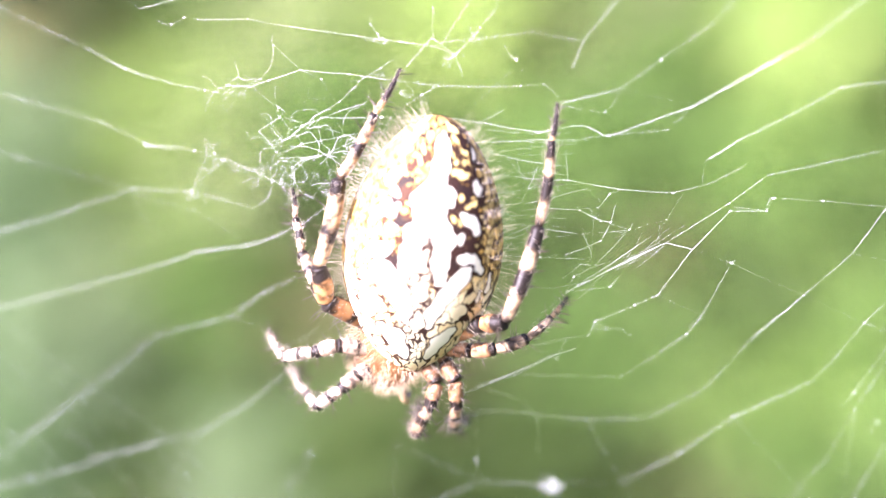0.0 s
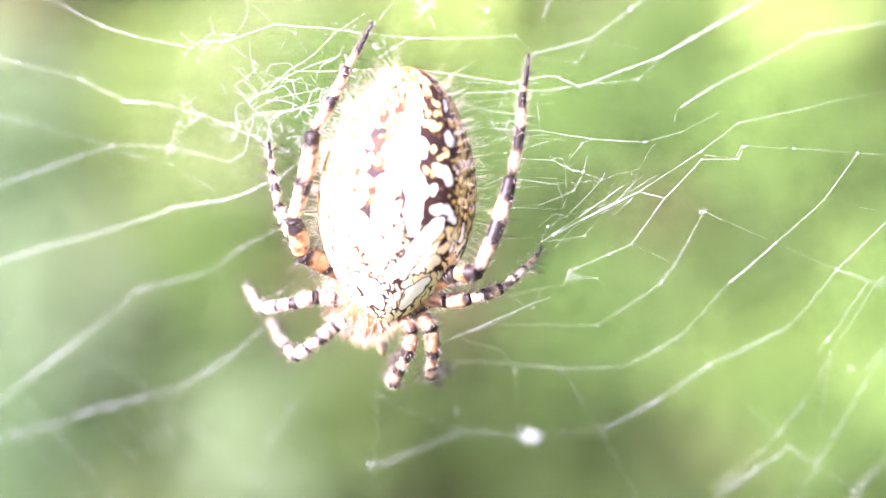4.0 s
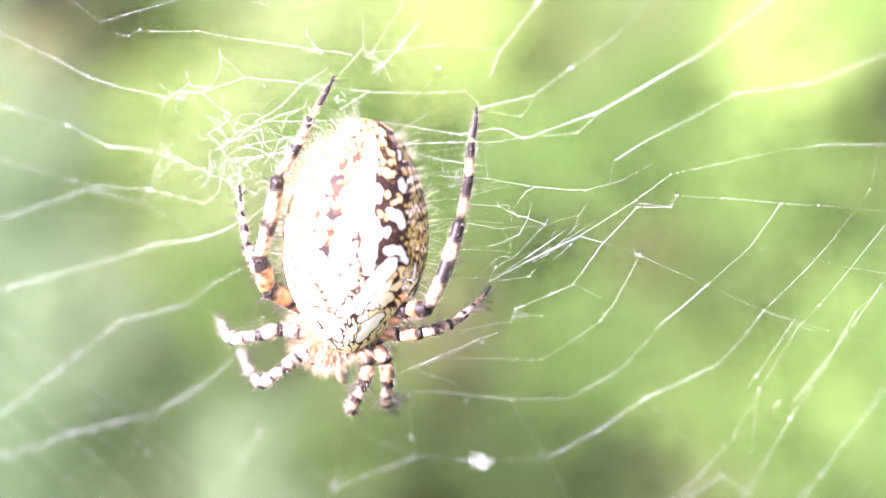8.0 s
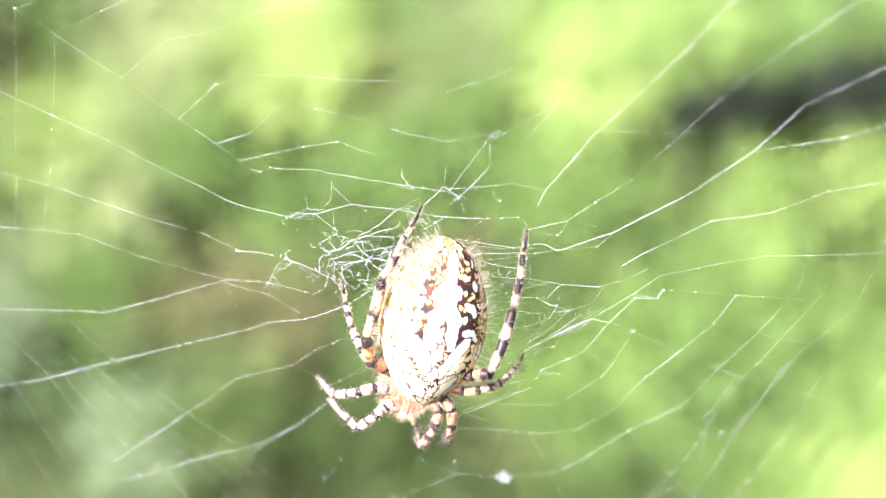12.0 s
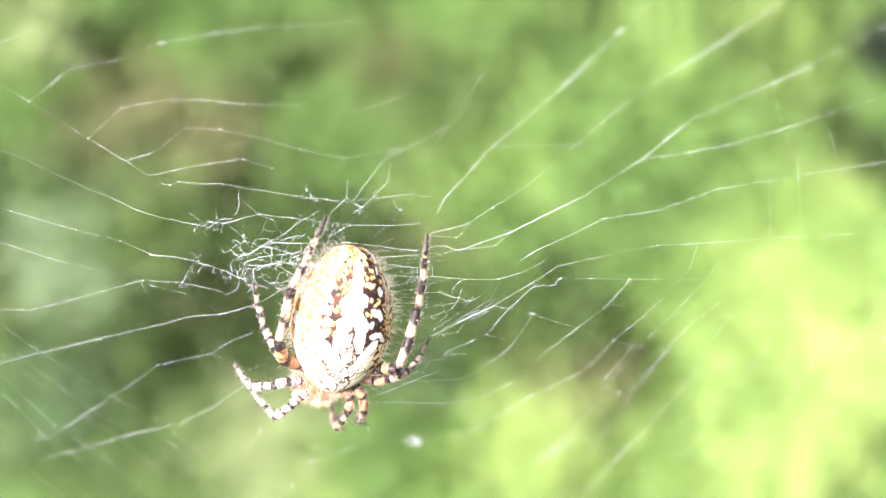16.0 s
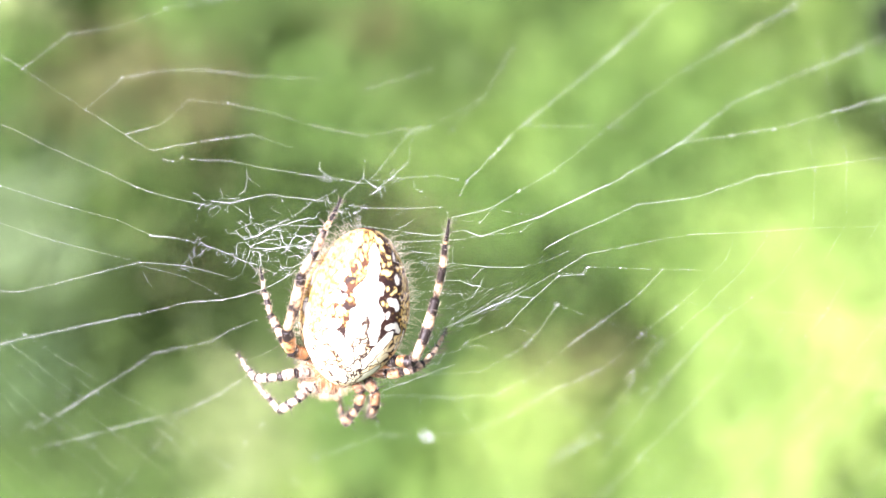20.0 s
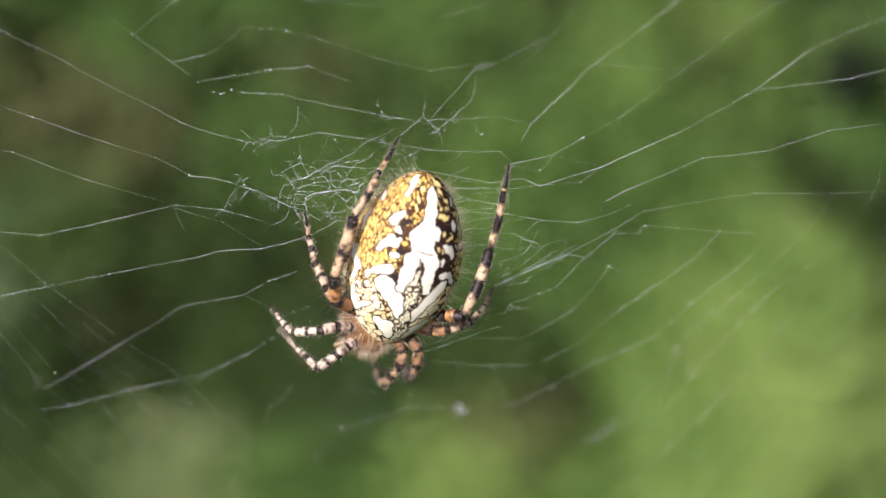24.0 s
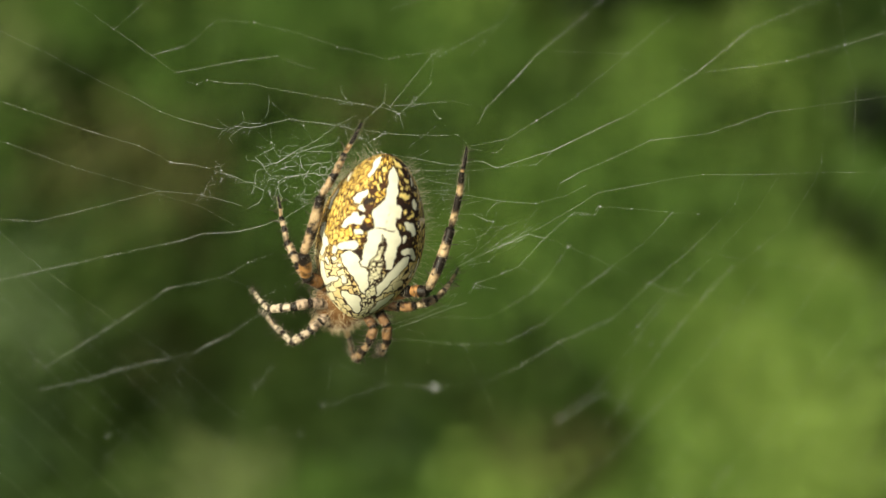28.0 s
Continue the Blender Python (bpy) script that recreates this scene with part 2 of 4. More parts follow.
def plant(x, y, depth, kind, spread, count, rng, label, category="plant", size=1.0):
    """A stem that rises from the ground to a tuft of leaves centred at the place."""
    c = place(x, y, depth)
    foot = Vector((c.x + rng.uniform(-0.02, 0.02), c.y + rng.uniform(0.0, 0.05), 0.0))
    root = new("leafy_plant")
    root.location = foot
    tagged(root, label, category, "plants behind the web")
    top = c - foot
    pts = [top * u + Vector((0.012 * math.sin(u * 3.1) * (1 - u), 0.07 * math.sin(u * math.pi), 0)) for u in np.linspace(0, 1, 14)]
    part("stem", tube([p[:] for p in pts], np.linspace(0.0013, 0.0003, 14), 6), STEM, root)
    tuft = []
    for _ in range(count):
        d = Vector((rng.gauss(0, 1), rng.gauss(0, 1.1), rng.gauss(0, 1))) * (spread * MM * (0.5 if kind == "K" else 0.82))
        at = top + d
        way = (d.normalized() + Vector((rng.uniform(-1, 1), rng.uniform(-1, 0.6), rng.uniform(-0.4, 1.2)))).normalized()
        nor = (SUN_FROM * 0.8 + Vector((rng.uniform(-1, 1), rng.uniform(-1, 0.4), rng.uniform(-0.3, 1)))).normalized()
        if abs(way.dot(nor)) > 0.95:
            nor = nor + Vector((0.5, 0.1, 0.3))
        ln = rng.uniform(2.8, 5.5) * MM * size
        tuft.append(leaf(at - way * ln * 0.5, way, nor, ln, ln * rng.uniform(0.35, 0.6), rng.uniform(0, 0.4)))
    part("foliage", merge(tuft), LEAVES[kind], root, smooth=False)
    return root


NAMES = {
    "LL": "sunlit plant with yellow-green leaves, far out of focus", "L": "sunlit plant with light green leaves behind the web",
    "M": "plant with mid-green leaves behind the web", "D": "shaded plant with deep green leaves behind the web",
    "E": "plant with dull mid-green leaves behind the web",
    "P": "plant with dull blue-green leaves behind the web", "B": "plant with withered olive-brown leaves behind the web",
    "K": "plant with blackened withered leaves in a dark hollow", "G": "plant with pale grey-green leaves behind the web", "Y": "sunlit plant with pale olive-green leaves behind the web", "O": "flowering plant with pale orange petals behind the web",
}
SPOTS_O = ((-76, 38, 2.7),)
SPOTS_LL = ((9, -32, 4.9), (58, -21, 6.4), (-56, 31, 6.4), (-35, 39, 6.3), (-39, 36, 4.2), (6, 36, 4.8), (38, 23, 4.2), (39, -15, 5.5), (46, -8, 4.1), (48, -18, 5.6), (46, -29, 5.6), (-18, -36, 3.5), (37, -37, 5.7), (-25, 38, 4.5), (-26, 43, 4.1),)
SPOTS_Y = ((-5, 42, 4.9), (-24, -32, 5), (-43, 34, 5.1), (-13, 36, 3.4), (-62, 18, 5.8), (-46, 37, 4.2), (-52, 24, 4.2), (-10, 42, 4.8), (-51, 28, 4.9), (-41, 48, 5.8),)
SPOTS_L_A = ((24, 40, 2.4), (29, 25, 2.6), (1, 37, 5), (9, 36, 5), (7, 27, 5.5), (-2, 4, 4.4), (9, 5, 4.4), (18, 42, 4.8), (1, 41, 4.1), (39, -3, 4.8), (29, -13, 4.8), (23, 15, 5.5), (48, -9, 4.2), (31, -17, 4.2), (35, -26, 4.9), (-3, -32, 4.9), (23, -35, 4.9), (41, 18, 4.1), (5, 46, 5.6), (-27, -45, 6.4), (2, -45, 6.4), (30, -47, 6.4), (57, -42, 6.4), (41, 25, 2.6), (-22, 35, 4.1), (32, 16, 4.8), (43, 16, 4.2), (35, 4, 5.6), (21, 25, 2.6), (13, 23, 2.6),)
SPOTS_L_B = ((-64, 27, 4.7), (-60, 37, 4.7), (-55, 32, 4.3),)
SPOTS_M_A = ((55, 10, 3.4), (32, 41, 2.4), (-1, 25, 5), (1, 16, 4.1), (5, 25, 4.1), (11, 12, 5.5), (36, 25, 2.6), (-7, 33, 5), (-15, 27, 4.5), (-53, 13, 5.1), (-51, 4, 4.5), (-35, 23, 5.6), (4, -3, 4.4), (-50, 24, 4.2), (-29, 21, 4.1), (-11, 29, 4.8), (-41, 30, 3.5), (-53, 20, 4.9), (16, 6, 5.5), (28, 6, 5.5), (21, -5, 5.5), (11, -10, 5.6), (-13, -32, 4.2), (0, -25, 3.5), (-84, 31, 6.6), (-62, 48, 5.3), (-18, 46, 5.7), (-75, -19, 6.4), (-52, -43, 6.5), (65, 25, 6.3),)
SPOTS_M_B = ((48, 41, 5.5), (-13, 6, 5),)
SPOTS_E = ((7, 29, 1.9), (36, 19, 3.1), (53, 20, 2.8), (40, 42, 2.4), (-1, 9, 4.4), (11, 18, 3.8), (-55, -6, 4), (-36, -1, 4.1), (16, 26, 4.1), (-41, -4, 4.2), (-53, -9, 4.9), (-55, -18, 5.6), (9, 14, 4.8), (-37, -33, 5.7), (-27, 19, 4.1),)
SPOTS_G = ((-73, 32, 4.1), (-68, 9, 5.2), (-48, -6, 4.5), (-81, 41, 2.9), (-78, 24, 5.1), (-52, -8, 4.2),)
SPOTS_P = ((-74, 23, 5.3), (-74, 12, 5.9), (-72, 2, 5.8), (-72, -6, 5.2), (-68, -1, 5), (-78, -7, 5), (-73, -12, 4.3), (-48, 2, 4.9), (-46, -1, 3.9), (-52, -22, 5), (-5, -22, 3.4), (-45, -6, 4.8), (-84, 14, 6.6),)
SPOTS_B = ((-6, 14, 3.3), (-11, 10, 3.1), (-69, 40, 4.7), (-18, 39, 3.9), (-10, 20, 3.9), (-38, -4, 4.5), (-30, 9, 5), (-4, -5, 4.9), (-60, -12, 3.5), (-16, -6, 4.8), (-33, -10, 4.1), (-43, 11, 4.8), (-37, 9, 5.5), (2, -16, 3.1), (-44, 7, 4.2), (-37, 20, 4.2), (15, -24, 3.8), (9, -20, 3.1), (-32, 7, 4.2),)
# spots where the foliage looks shaded, done by the deep green alone
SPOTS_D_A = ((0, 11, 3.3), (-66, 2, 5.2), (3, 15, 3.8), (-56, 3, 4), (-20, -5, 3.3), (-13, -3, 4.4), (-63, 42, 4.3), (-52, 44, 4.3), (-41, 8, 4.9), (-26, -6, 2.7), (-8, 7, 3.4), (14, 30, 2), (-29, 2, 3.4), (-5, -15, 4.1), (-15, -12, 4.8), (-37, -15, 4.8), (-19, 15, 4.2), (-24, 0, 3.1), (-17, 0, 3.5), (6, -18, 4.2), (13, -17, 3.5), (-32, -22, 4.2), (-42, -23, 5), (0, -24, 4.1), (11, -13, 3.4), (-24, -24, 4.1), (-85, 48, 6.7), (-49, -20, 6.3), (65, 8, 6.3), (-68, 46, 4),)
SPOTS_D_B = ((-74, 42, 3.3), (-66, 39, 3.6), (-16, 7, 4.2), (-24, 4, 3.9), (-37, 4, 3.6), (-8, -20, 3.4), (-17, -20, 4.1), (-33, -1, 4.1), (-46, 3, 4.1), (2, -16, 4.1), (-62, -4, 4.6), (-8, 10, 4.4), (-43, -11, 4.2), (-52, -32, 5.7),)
# tufts painted near-black where gaps in the foliage lie in shade
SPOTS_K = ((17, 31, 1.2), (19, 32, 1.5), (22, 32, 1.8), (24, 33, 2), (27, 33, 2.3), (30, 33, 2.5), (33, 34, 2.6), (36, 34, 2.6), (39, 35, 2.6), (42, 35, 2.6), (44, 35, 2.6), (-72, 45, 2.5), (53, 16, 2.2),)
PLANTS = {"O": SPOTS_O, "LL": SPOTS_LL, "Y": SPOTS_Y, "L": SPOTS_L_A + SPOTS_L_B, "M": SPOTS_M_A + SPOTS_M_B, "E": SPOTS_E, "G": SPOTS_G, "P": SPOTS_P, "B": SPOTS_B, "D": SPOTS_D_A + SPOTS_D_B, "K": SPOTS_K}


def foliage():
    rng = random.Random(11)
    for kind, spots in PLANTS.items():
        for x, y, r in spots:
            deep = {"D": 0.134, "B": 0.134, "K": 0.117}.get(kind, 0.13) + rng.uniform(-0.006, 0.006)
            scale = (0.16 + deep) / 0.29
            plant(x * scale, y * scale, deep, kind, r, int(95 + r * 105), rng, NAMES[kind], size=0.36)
    # an even middle growth between the tufts, left open round the near-black ones
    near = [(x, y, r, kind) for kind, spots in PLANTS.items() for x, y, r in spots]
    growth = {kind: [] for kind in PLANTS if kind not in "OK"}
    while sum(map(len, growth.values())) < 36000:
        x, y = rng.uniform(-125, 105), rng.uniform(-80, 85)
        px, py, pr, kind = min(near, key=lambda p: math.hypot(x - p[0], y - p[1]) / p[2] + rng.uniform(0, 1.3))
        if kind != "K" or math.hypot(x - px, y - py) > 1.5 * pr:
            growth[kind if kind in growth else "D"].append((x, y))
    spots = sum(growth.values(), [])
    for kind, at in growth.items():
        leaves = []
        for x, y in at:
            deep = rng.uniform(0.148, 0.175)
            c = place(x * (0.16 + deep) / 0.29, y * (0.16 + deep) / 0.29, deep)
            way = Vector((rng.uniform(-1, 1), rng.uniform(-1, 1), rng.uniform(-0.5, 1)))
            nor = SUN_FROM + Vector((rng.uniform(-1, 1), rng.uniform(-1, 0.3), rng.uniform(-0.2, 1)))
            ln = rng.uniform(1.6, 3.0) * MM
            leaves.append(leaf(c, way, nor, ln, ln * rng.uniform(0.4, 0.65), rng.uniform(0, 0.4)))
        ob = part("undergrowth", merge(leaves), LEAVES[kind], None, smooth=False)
        tagged(ob, "even growth of " + NAMES[kind].split(" with ")[1].split(" leaves")[0] + " leaves behind the web", "undergrowth", kind="stuff")
    # the thicket deeper in, its shade put into the dark leaf colour
    leaves = []
    for k in range(11000):
        if k < 5200:
            c = place(rng.uniform(-230, 190), rng.uniform(-190, 210), rng.uniform(0.19, 0.30))
        else:
            c = Vector((rng.gauss(0, 0.34), rng.uniform(0.24, 0.85), 0.0))
            c.z = rng.uniform(0.0, 1.0) ** 0.8 * (0.46 + 0.1 * noise.noise((c.x * 7, c.y * 7, 2)) - 0.5 * c.x * c.x)
        if c.z < 0.01:
            continue
        way = Vector((rng.uniform(-1, 1), rng.uniform(-1, 1), rng.uniform(-0.5, 1)))
        nor = Vector((rng.uniform(-1, 1), rng.uniform(-1, 0.3), rng.uniform(-0.2, 1)))
        ln = rng.uniform(10, 20) * MM
        leaves.append(leaf(c, way, nor, ln, ln * rng.uniform(0.3, 0.5), rng.uniform(0, 0.4)))
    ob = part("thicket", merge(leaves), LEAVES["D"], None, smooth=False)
    tagged(ob, "dense thicket of deep green leaves, shade put into their colour", "undergrowth", kind="stuff")

    # bare stalks that carry the undergrowth
    stalks = []
    for x, y in rng.sample(spots, 260):
        c = place(x, y, rng.uniform(0.16, 0.26))
        foot = np.array([c.x + rng.uniform(-0.02, 0.02), c.y + rng.uniform(0, 0.04), 0.0])
        top = np.array(c)
        stalks.append(tube([foot, foot * 0.5 + top * 0.5 + (0.004, 0.003, 0), top], [0.0011, 0.0008, 0.0004], 5))
    ob = part("stalks", merge(stalks), STEM, None)
    tagged(ob, "thin green stalks of the undergrowth", "undergrowth", kind="stuff")
    # meadow grass all round, lower than the web
    blades = []
    while len(blades) < 15000:
        r, w = abs(rng.gauss(0, 1.5)) + 0.05, rng.uniform(0, 6.283)
        x, y = r * math.cos(w), r * math.sin(w)
        h = rng.uniform(0.08, 0.22)
        foot = Vector((x, y, 0))
        lean = Vector((rng.gauss(0, 0.3), rng.gauss(0, 0.3), 1))
        blades.append(leaf(foot, lean, Vector((rng.gauss(0, 1), rng.gauss(0, 1), 0.2)), h, rng.uniform(0.003, 0.006), rng.uniform(0.05, 0.35)))
    ob = part("grass", merge(blades), LEAVES["M"], None, smooth=False)
    tagged(ob, "low green meadow grass round the web", "grass", kind="stuff")


foliage()


# ---- the web ----
THIN = 0.095


def sheet(u, v, lift=0.0):
    """The silk sheet in the web's own millimetres: twisted like a saddle, and drawn out towards the spider's feet round its middle."""
    x, y = min(max(u, -28), 28) / 20, min(max(v, -22), 24) / 20
    n = -1.03 - 0.35 * x - 0.57 * y - 0.79 * x * x + 2.43 * x * y + 1.7 * math.exp(-(math.hypot(u + 1, v - 2) / 9.5) ** 2)
    return np.array([u, v, n + lift])


def web_thread(name, points, r, parent, sag=0.0, bead=True, rng=None):
    """A silk thread of straight spans, with beads of silk where spans meet."""
    P = np.array([(*p, 0.0)[:3] for p in points], float)
    fine = [P[0]]
    for a, b in zip(P[:-1], P[1:]):
        for u in (0.34, 0.67, 1.0):
            q = a + (b - a) * u
            q[1] -= sag * 4 * u * (1 - u) * np.linalg.norm(b - a)
            q[2] += rng.uniform(-0.03, 0.03)
            fine.append(q)
    fine = np.array([sheet(*q) for q in fine])
    r = r * THIN
    # uneven thickness, span by span, stands in for silk that glints or fades
    rad = np.repeat([rng.uniform(0.5, 1.35) for _ in range(len(fine) // 3 + 1)], 3)[:len(fine)] * r
    bits = [tube(fine * MM, rad * MM, 5)]
    if bead:
        for k in range(3, len(fine) - 1, 3):
            if rng.random() < 0.25:
                continue
            g = (rng.uniform(0.009, 0.026) + 0.9 * r) * MM
            c, way = fine[k] * MM, fine[min(k + 1, len(fine) - 1)] - fine[max(k - 1, 0)]
            way = way / (np.linalg.norm(way) + 1e-9) * g * rng.uniform(1.0, 2.4)
            bits.append(tube([c - way * 1.3, c - way * 0.6, c + way * 0.6 + (0, 0.2 * g, 0), c + way * 1.3], [g * 0.3, g, g, g * 0.3], 6))
    return part(name, merge(bits), SILK, parent)


def carried_on(points, length=14.0):
    """A spoke, carried on in its outermost direction if it ends far from the hub."""
    pts = list(points)
    if math.hypot(*pts[0]) > math.hypot(*pts[-1]):
        pts.reverse()
    (ax, ay), (bx, by) = pts[-2], pts[-1]
    d = math.hypot(bx - ax, by - ay)
    if math.hypot(bx, by) > 30:
        pts.append((bx + (bx - ax) / d * length, by + (by - ay) / d * length))
    return pts


RADIALS_A = (
    (((-30.68, 22.65), (-29.7, 22.06), (-27.12, 20.38), (-22.68, 17.67), (-18.85, 15.07), (-16.25, 13.3), (-14.82, 12.21)), 0.03),
    (((-31.22, 16.49), (-27.87, 14.85), (-23.82, 13.25), (-20.98, 11.82), (-17.75, 10.37), (-16.05, 9.48), (-14.8, 9.06), (-12.22, 8.54), (-11.45, 8.43)), 0.034),
    (((-31.72, 10.94), (-25.24, 9.04), (-20.7, 7.72), (-17.61, 6.95), (-15.52, 5.91), (-13.96, 5.7)), 0.034),
    (((-32.06, 7.11), (-26.56, 6.59), (-22.09, 5.12), (-16.38, 3.73), (-13.5, 3.67), (-10.59, 3.03)), 0.036),
    (((-32.58, 1.24), (-25.01, 1.07), (-22.14, 1.89), (-16.38, 3.73)), 0.04),
    (((-35.52, -4.64), (-30.44, -4), (-14.92, 0.16)), 0.062),
)
RADIALS_B = (
    (((-15.23, 0.04), (-13.71, 0.67), (-11.08, 1.11), (-9.66, 1.61), (-7.83, 2.52), (-6.2, 3.79)), 0.05),
    (((-25.32, -9.94), (-23.29, -8.61), (-20.61, -6.78), (-17.79, -4.84)), 0.05),
    (((-17.79, -4.84), (-16.22, -3.61), (-12.19, -2.51)), 0.05),
    (((-12.19, -2.51), (-10.55, -1.27), (-8.67, -0.3)), 0.04),
    (((-25.57, -11.49), (-23.69, -11.08), (-21.67, -10.55), (-19.79, -9.9), (-17.05, -9.24), (-14.47, -8.52), (-12.1, -7.16), (-9.63, -5.15)), 0.05),
    (((-0.79, 10.71), (2.09, 14.54)), 0.03),
    (((4.34, 14.15), (6.69, 17), (8.71, 20.98)), 0.03),
    (((5.01, 9.49), (5.58, 10.66), (7.69, 13.04), (8.82, 14.52)), 0.05),
    (((8.82, 14.52), (11.24, 16.87), (14.16, 19.93), (15.42, 21.26)), 0.06),
)
RADIALS_C = (
    (((14.3, 20.03), (17.83, 24.25), (21.28, 28.04)), 0.05),
    (((4.43, 7.93), (7.04, 8.39), (8.89, 9.63), (11.19, 11.13), (14.92, 14.85), (18.18, 18.23), (21.93, 21.29), (26.47, 24.79)), 0.045),
    (((6.31, 6.2), (10.11, 7.32), (15.11, 9.98), (19.23, 13.08), (22.46, 16.42)), 0.065),
    (((22.46, 16.42), (27.89, 19.4), (30.02, 20.62), (31.94, 21.92), (35.73, 24.37)), 0.045),
    (((19.23, 13.08), (22.48, 13.54), (25.14, 13.95), (28.87, 15.2), (32.53, 16.69), (36.51, 18.26)), 0.034),
    (((10.56, 4.69), (12.12, 5.61), (14.26, 6.58), (16.58, 7.82), (20.49, 8.25), (24.31, 9.8), (29.72, 10.57), (33.54, 11.24), (38.09, 12.09)), 0.036),
)
RADIALS_D = (
    (((8.51, 0.78), (11.41, 2.47), (13.17, 3.72), (17.92, 4.56), (20.3, 4.83), (25.92, 4.59), (30.33, 4.54), (38.29, 4.65)), 0.03),
    (((11.45, 2.31), (13.04, 1.95), (13.38, 2.55), (15.54, 2.26), (18.34, 1.76), (20.12, 1.52), (23.33, 0.93)), 0.024),
)
SPIRALS_A = (
    (((-22.68, 17.67), (-19.33, 20.39), (-16.07, 21.21), (-12.84, 22.71), (-9.01, 23.65), (-5.99, 24.24), (0.65, 24.97)), 0.03),
    (((-18.85, 15.07), (-16.18, 17.54), (-13.33, 18.29), (-10.57, 18.49), (-7.94, 18.24), (-3.4, 18.31)), 0.034),
    (((-0.71, 17.56), (3.73, 19.28)), 0.026),
    (((-16.39, 13.44), (-14.01, 14.27)), 0.044),
    (((-14.01, 14.27), (-12.02, 16.21), (-9.47, 16.17), (-6.37, 15.51)), 0.036),
    (((-6.37, 15.51), (-4.08, 14.81), (-0.75, 14.14), (2.13, 14.75), (2.97, 14.68), (6.69, 17)), 0.026),
    (((-14.88, 12.31), (-12.78, 12.86), (-10.46, 13.48), (-8.11, 13.92), (-5.58, 13.1)), 0.044),
)
SPIRALS_B = (
    (((-14.2, 11.73), (-13.5, 11.57), (-12.82, 11.91), (-12.16, 11.83), (-9.7, 11.88), (-7.1, 11.49), (-4.66, 11.2), (-2.53, 10.9), (-0.99, 10.7), (-0.14, 10.31)), 0.034),
    (((-29.7, 22.06), (-29.93, 18.08), (-30.44, 13.07), (-30.63, 9.94), (-31.21, 5.58)), 0.022),
    (((-27.12, 20.38), (-27.31, 17.7), (-27.88, 13.81), (-28.19, 11.07), (-29.17, 6.34)), 0.022),
    (((-29.7, 22.06), (-27.8, 22.6)), 0.022),
    (((-27.12, 20.38), (-23.69, 22.12), (-21.24, 23.32)), 0.028),
    (((27.34, 21.31), (27.91, 19.26), (28.8, 15.2), (29.97, 11.2), (30.18, 7.99)), 0.02),
    (((29.77, 21.3), (30.02, 20.62), (30.94, 18), (32.03, 14.33), (32.96, 11.19), (33.25, 6.97)), 0.02),
    (((24.39, 20.86), (25.52, 18.59)), 0.014),
)
SPIRALS_C = (
    (((20.66, 20.83), (21.65, 18.83)), 0.014),
    (((27.36, 12.93), (28.02, 9.99), (28.25, 5.47), (27.99, 3.93), (26.31, -0.11)), 0.014),
    (((9.16, 14.85), (15.23, 14.63), (19.29, 13.12)), 0.014),
    (((10.56, 4.69), (12.12, 5.61)), 0.042),
    (((10.49, 4.59), (10.27, 3.58)), 0.015),
    (((1.49, 4.8), (2.39, 4.62), (4.43, 4.32), (6.61, 3.68), (8.99, 3.23), (10.78, 3.58), (12.35, 4.36)), 0.034),
    (((18.34, 1.76), (16.71, -0.55), (15.51, -1.63)), 0.036),
    (((14.44, -2.58), (12.03, -4.64)), 0.05),
    (((15.51, -1.63), (14.44, -2.58)), 0.036),
    (((12.03, -4.64), (9.83, -7.07)), 0.03),
    (((9.83, -7.07), (7.07, -8.6), (4.06, -8.44), (1.22, -7.79), (-0.79, -7.61)), 0.036),
)
SPIRALS_D = (
    (((9.65, 0.34), (11.32, -0.6), (14.44, -2.58), (17.1, -4.29), (19.56, -5.73)), 0.012),
    (((16.71, -0.55), (19.77, -1.52), (21.73, -2.23)), 0.012),
    (((20.82, -0.33), (19.24, -2.14), (17.1, -4.29), (15.44, -6.4), (14.6, -7.26)), 0.032),
    (((14.6, -7.26), (10.89, -8.94), (8.31, -10.68), (5.5, -12.13)), 0.044),
    (((5.5, -12.13), (2.43, -11.95), (1.61, -12.01), (-1.19, -11.57), (-5.66, -13.37)), 0.03),
    (((21.22, -2.49), (19.84, -4.19), (18.77, -5.33), (16.56, -8.91), (15.07, -11.67), (13.05, -14.09), (10.49, -15.97)), 0.026),
    (((16.56, -8.91), (15.94, -12.43), (15.48, -15.4), (14.38, -14.08), (10.89, -8.94)), 0.013),
)
SPIRALS_E = (
    (((21.63, -4.69), (19.63, -8.28), (18, -10.86), (15.48, -15.4), (14.42, -17.31)), 0.03),
    (((14.38, -14.08), (12.41, -15.42), (10.44, -16.64)), 0.032),
    (((22.98, -9.34), (19.32, -14.55), (17.97, -16.07), (15.64, -19.22)), 0.026),
    (((11.32, -0.6), (9.81, -3.21), (9.08, -4.14), (7.7, -5.07), (5.9, -6.14), (3.46, -5.86), (1.27, -5.58)), 0.034),
    (((9.65, 0.34), (7.91, -1.92), (6.85, -2.31), (4.99, -2.99), (4.64, -3.74), (3.61, -3.77), (2.02, -4.02)), 0.036),
    (((4.97, -3.15), (5.58, -3.38), (6.2, -3.56), (6.54, -3.98)), 0.024),
    (((7.91, -1.92), (9.81, -3.21)), 0.012),
    (((4.06, -8.44), (5.38, -11.95), (6.01, -13.66), (6.95, -16.42)), 0.012),
)
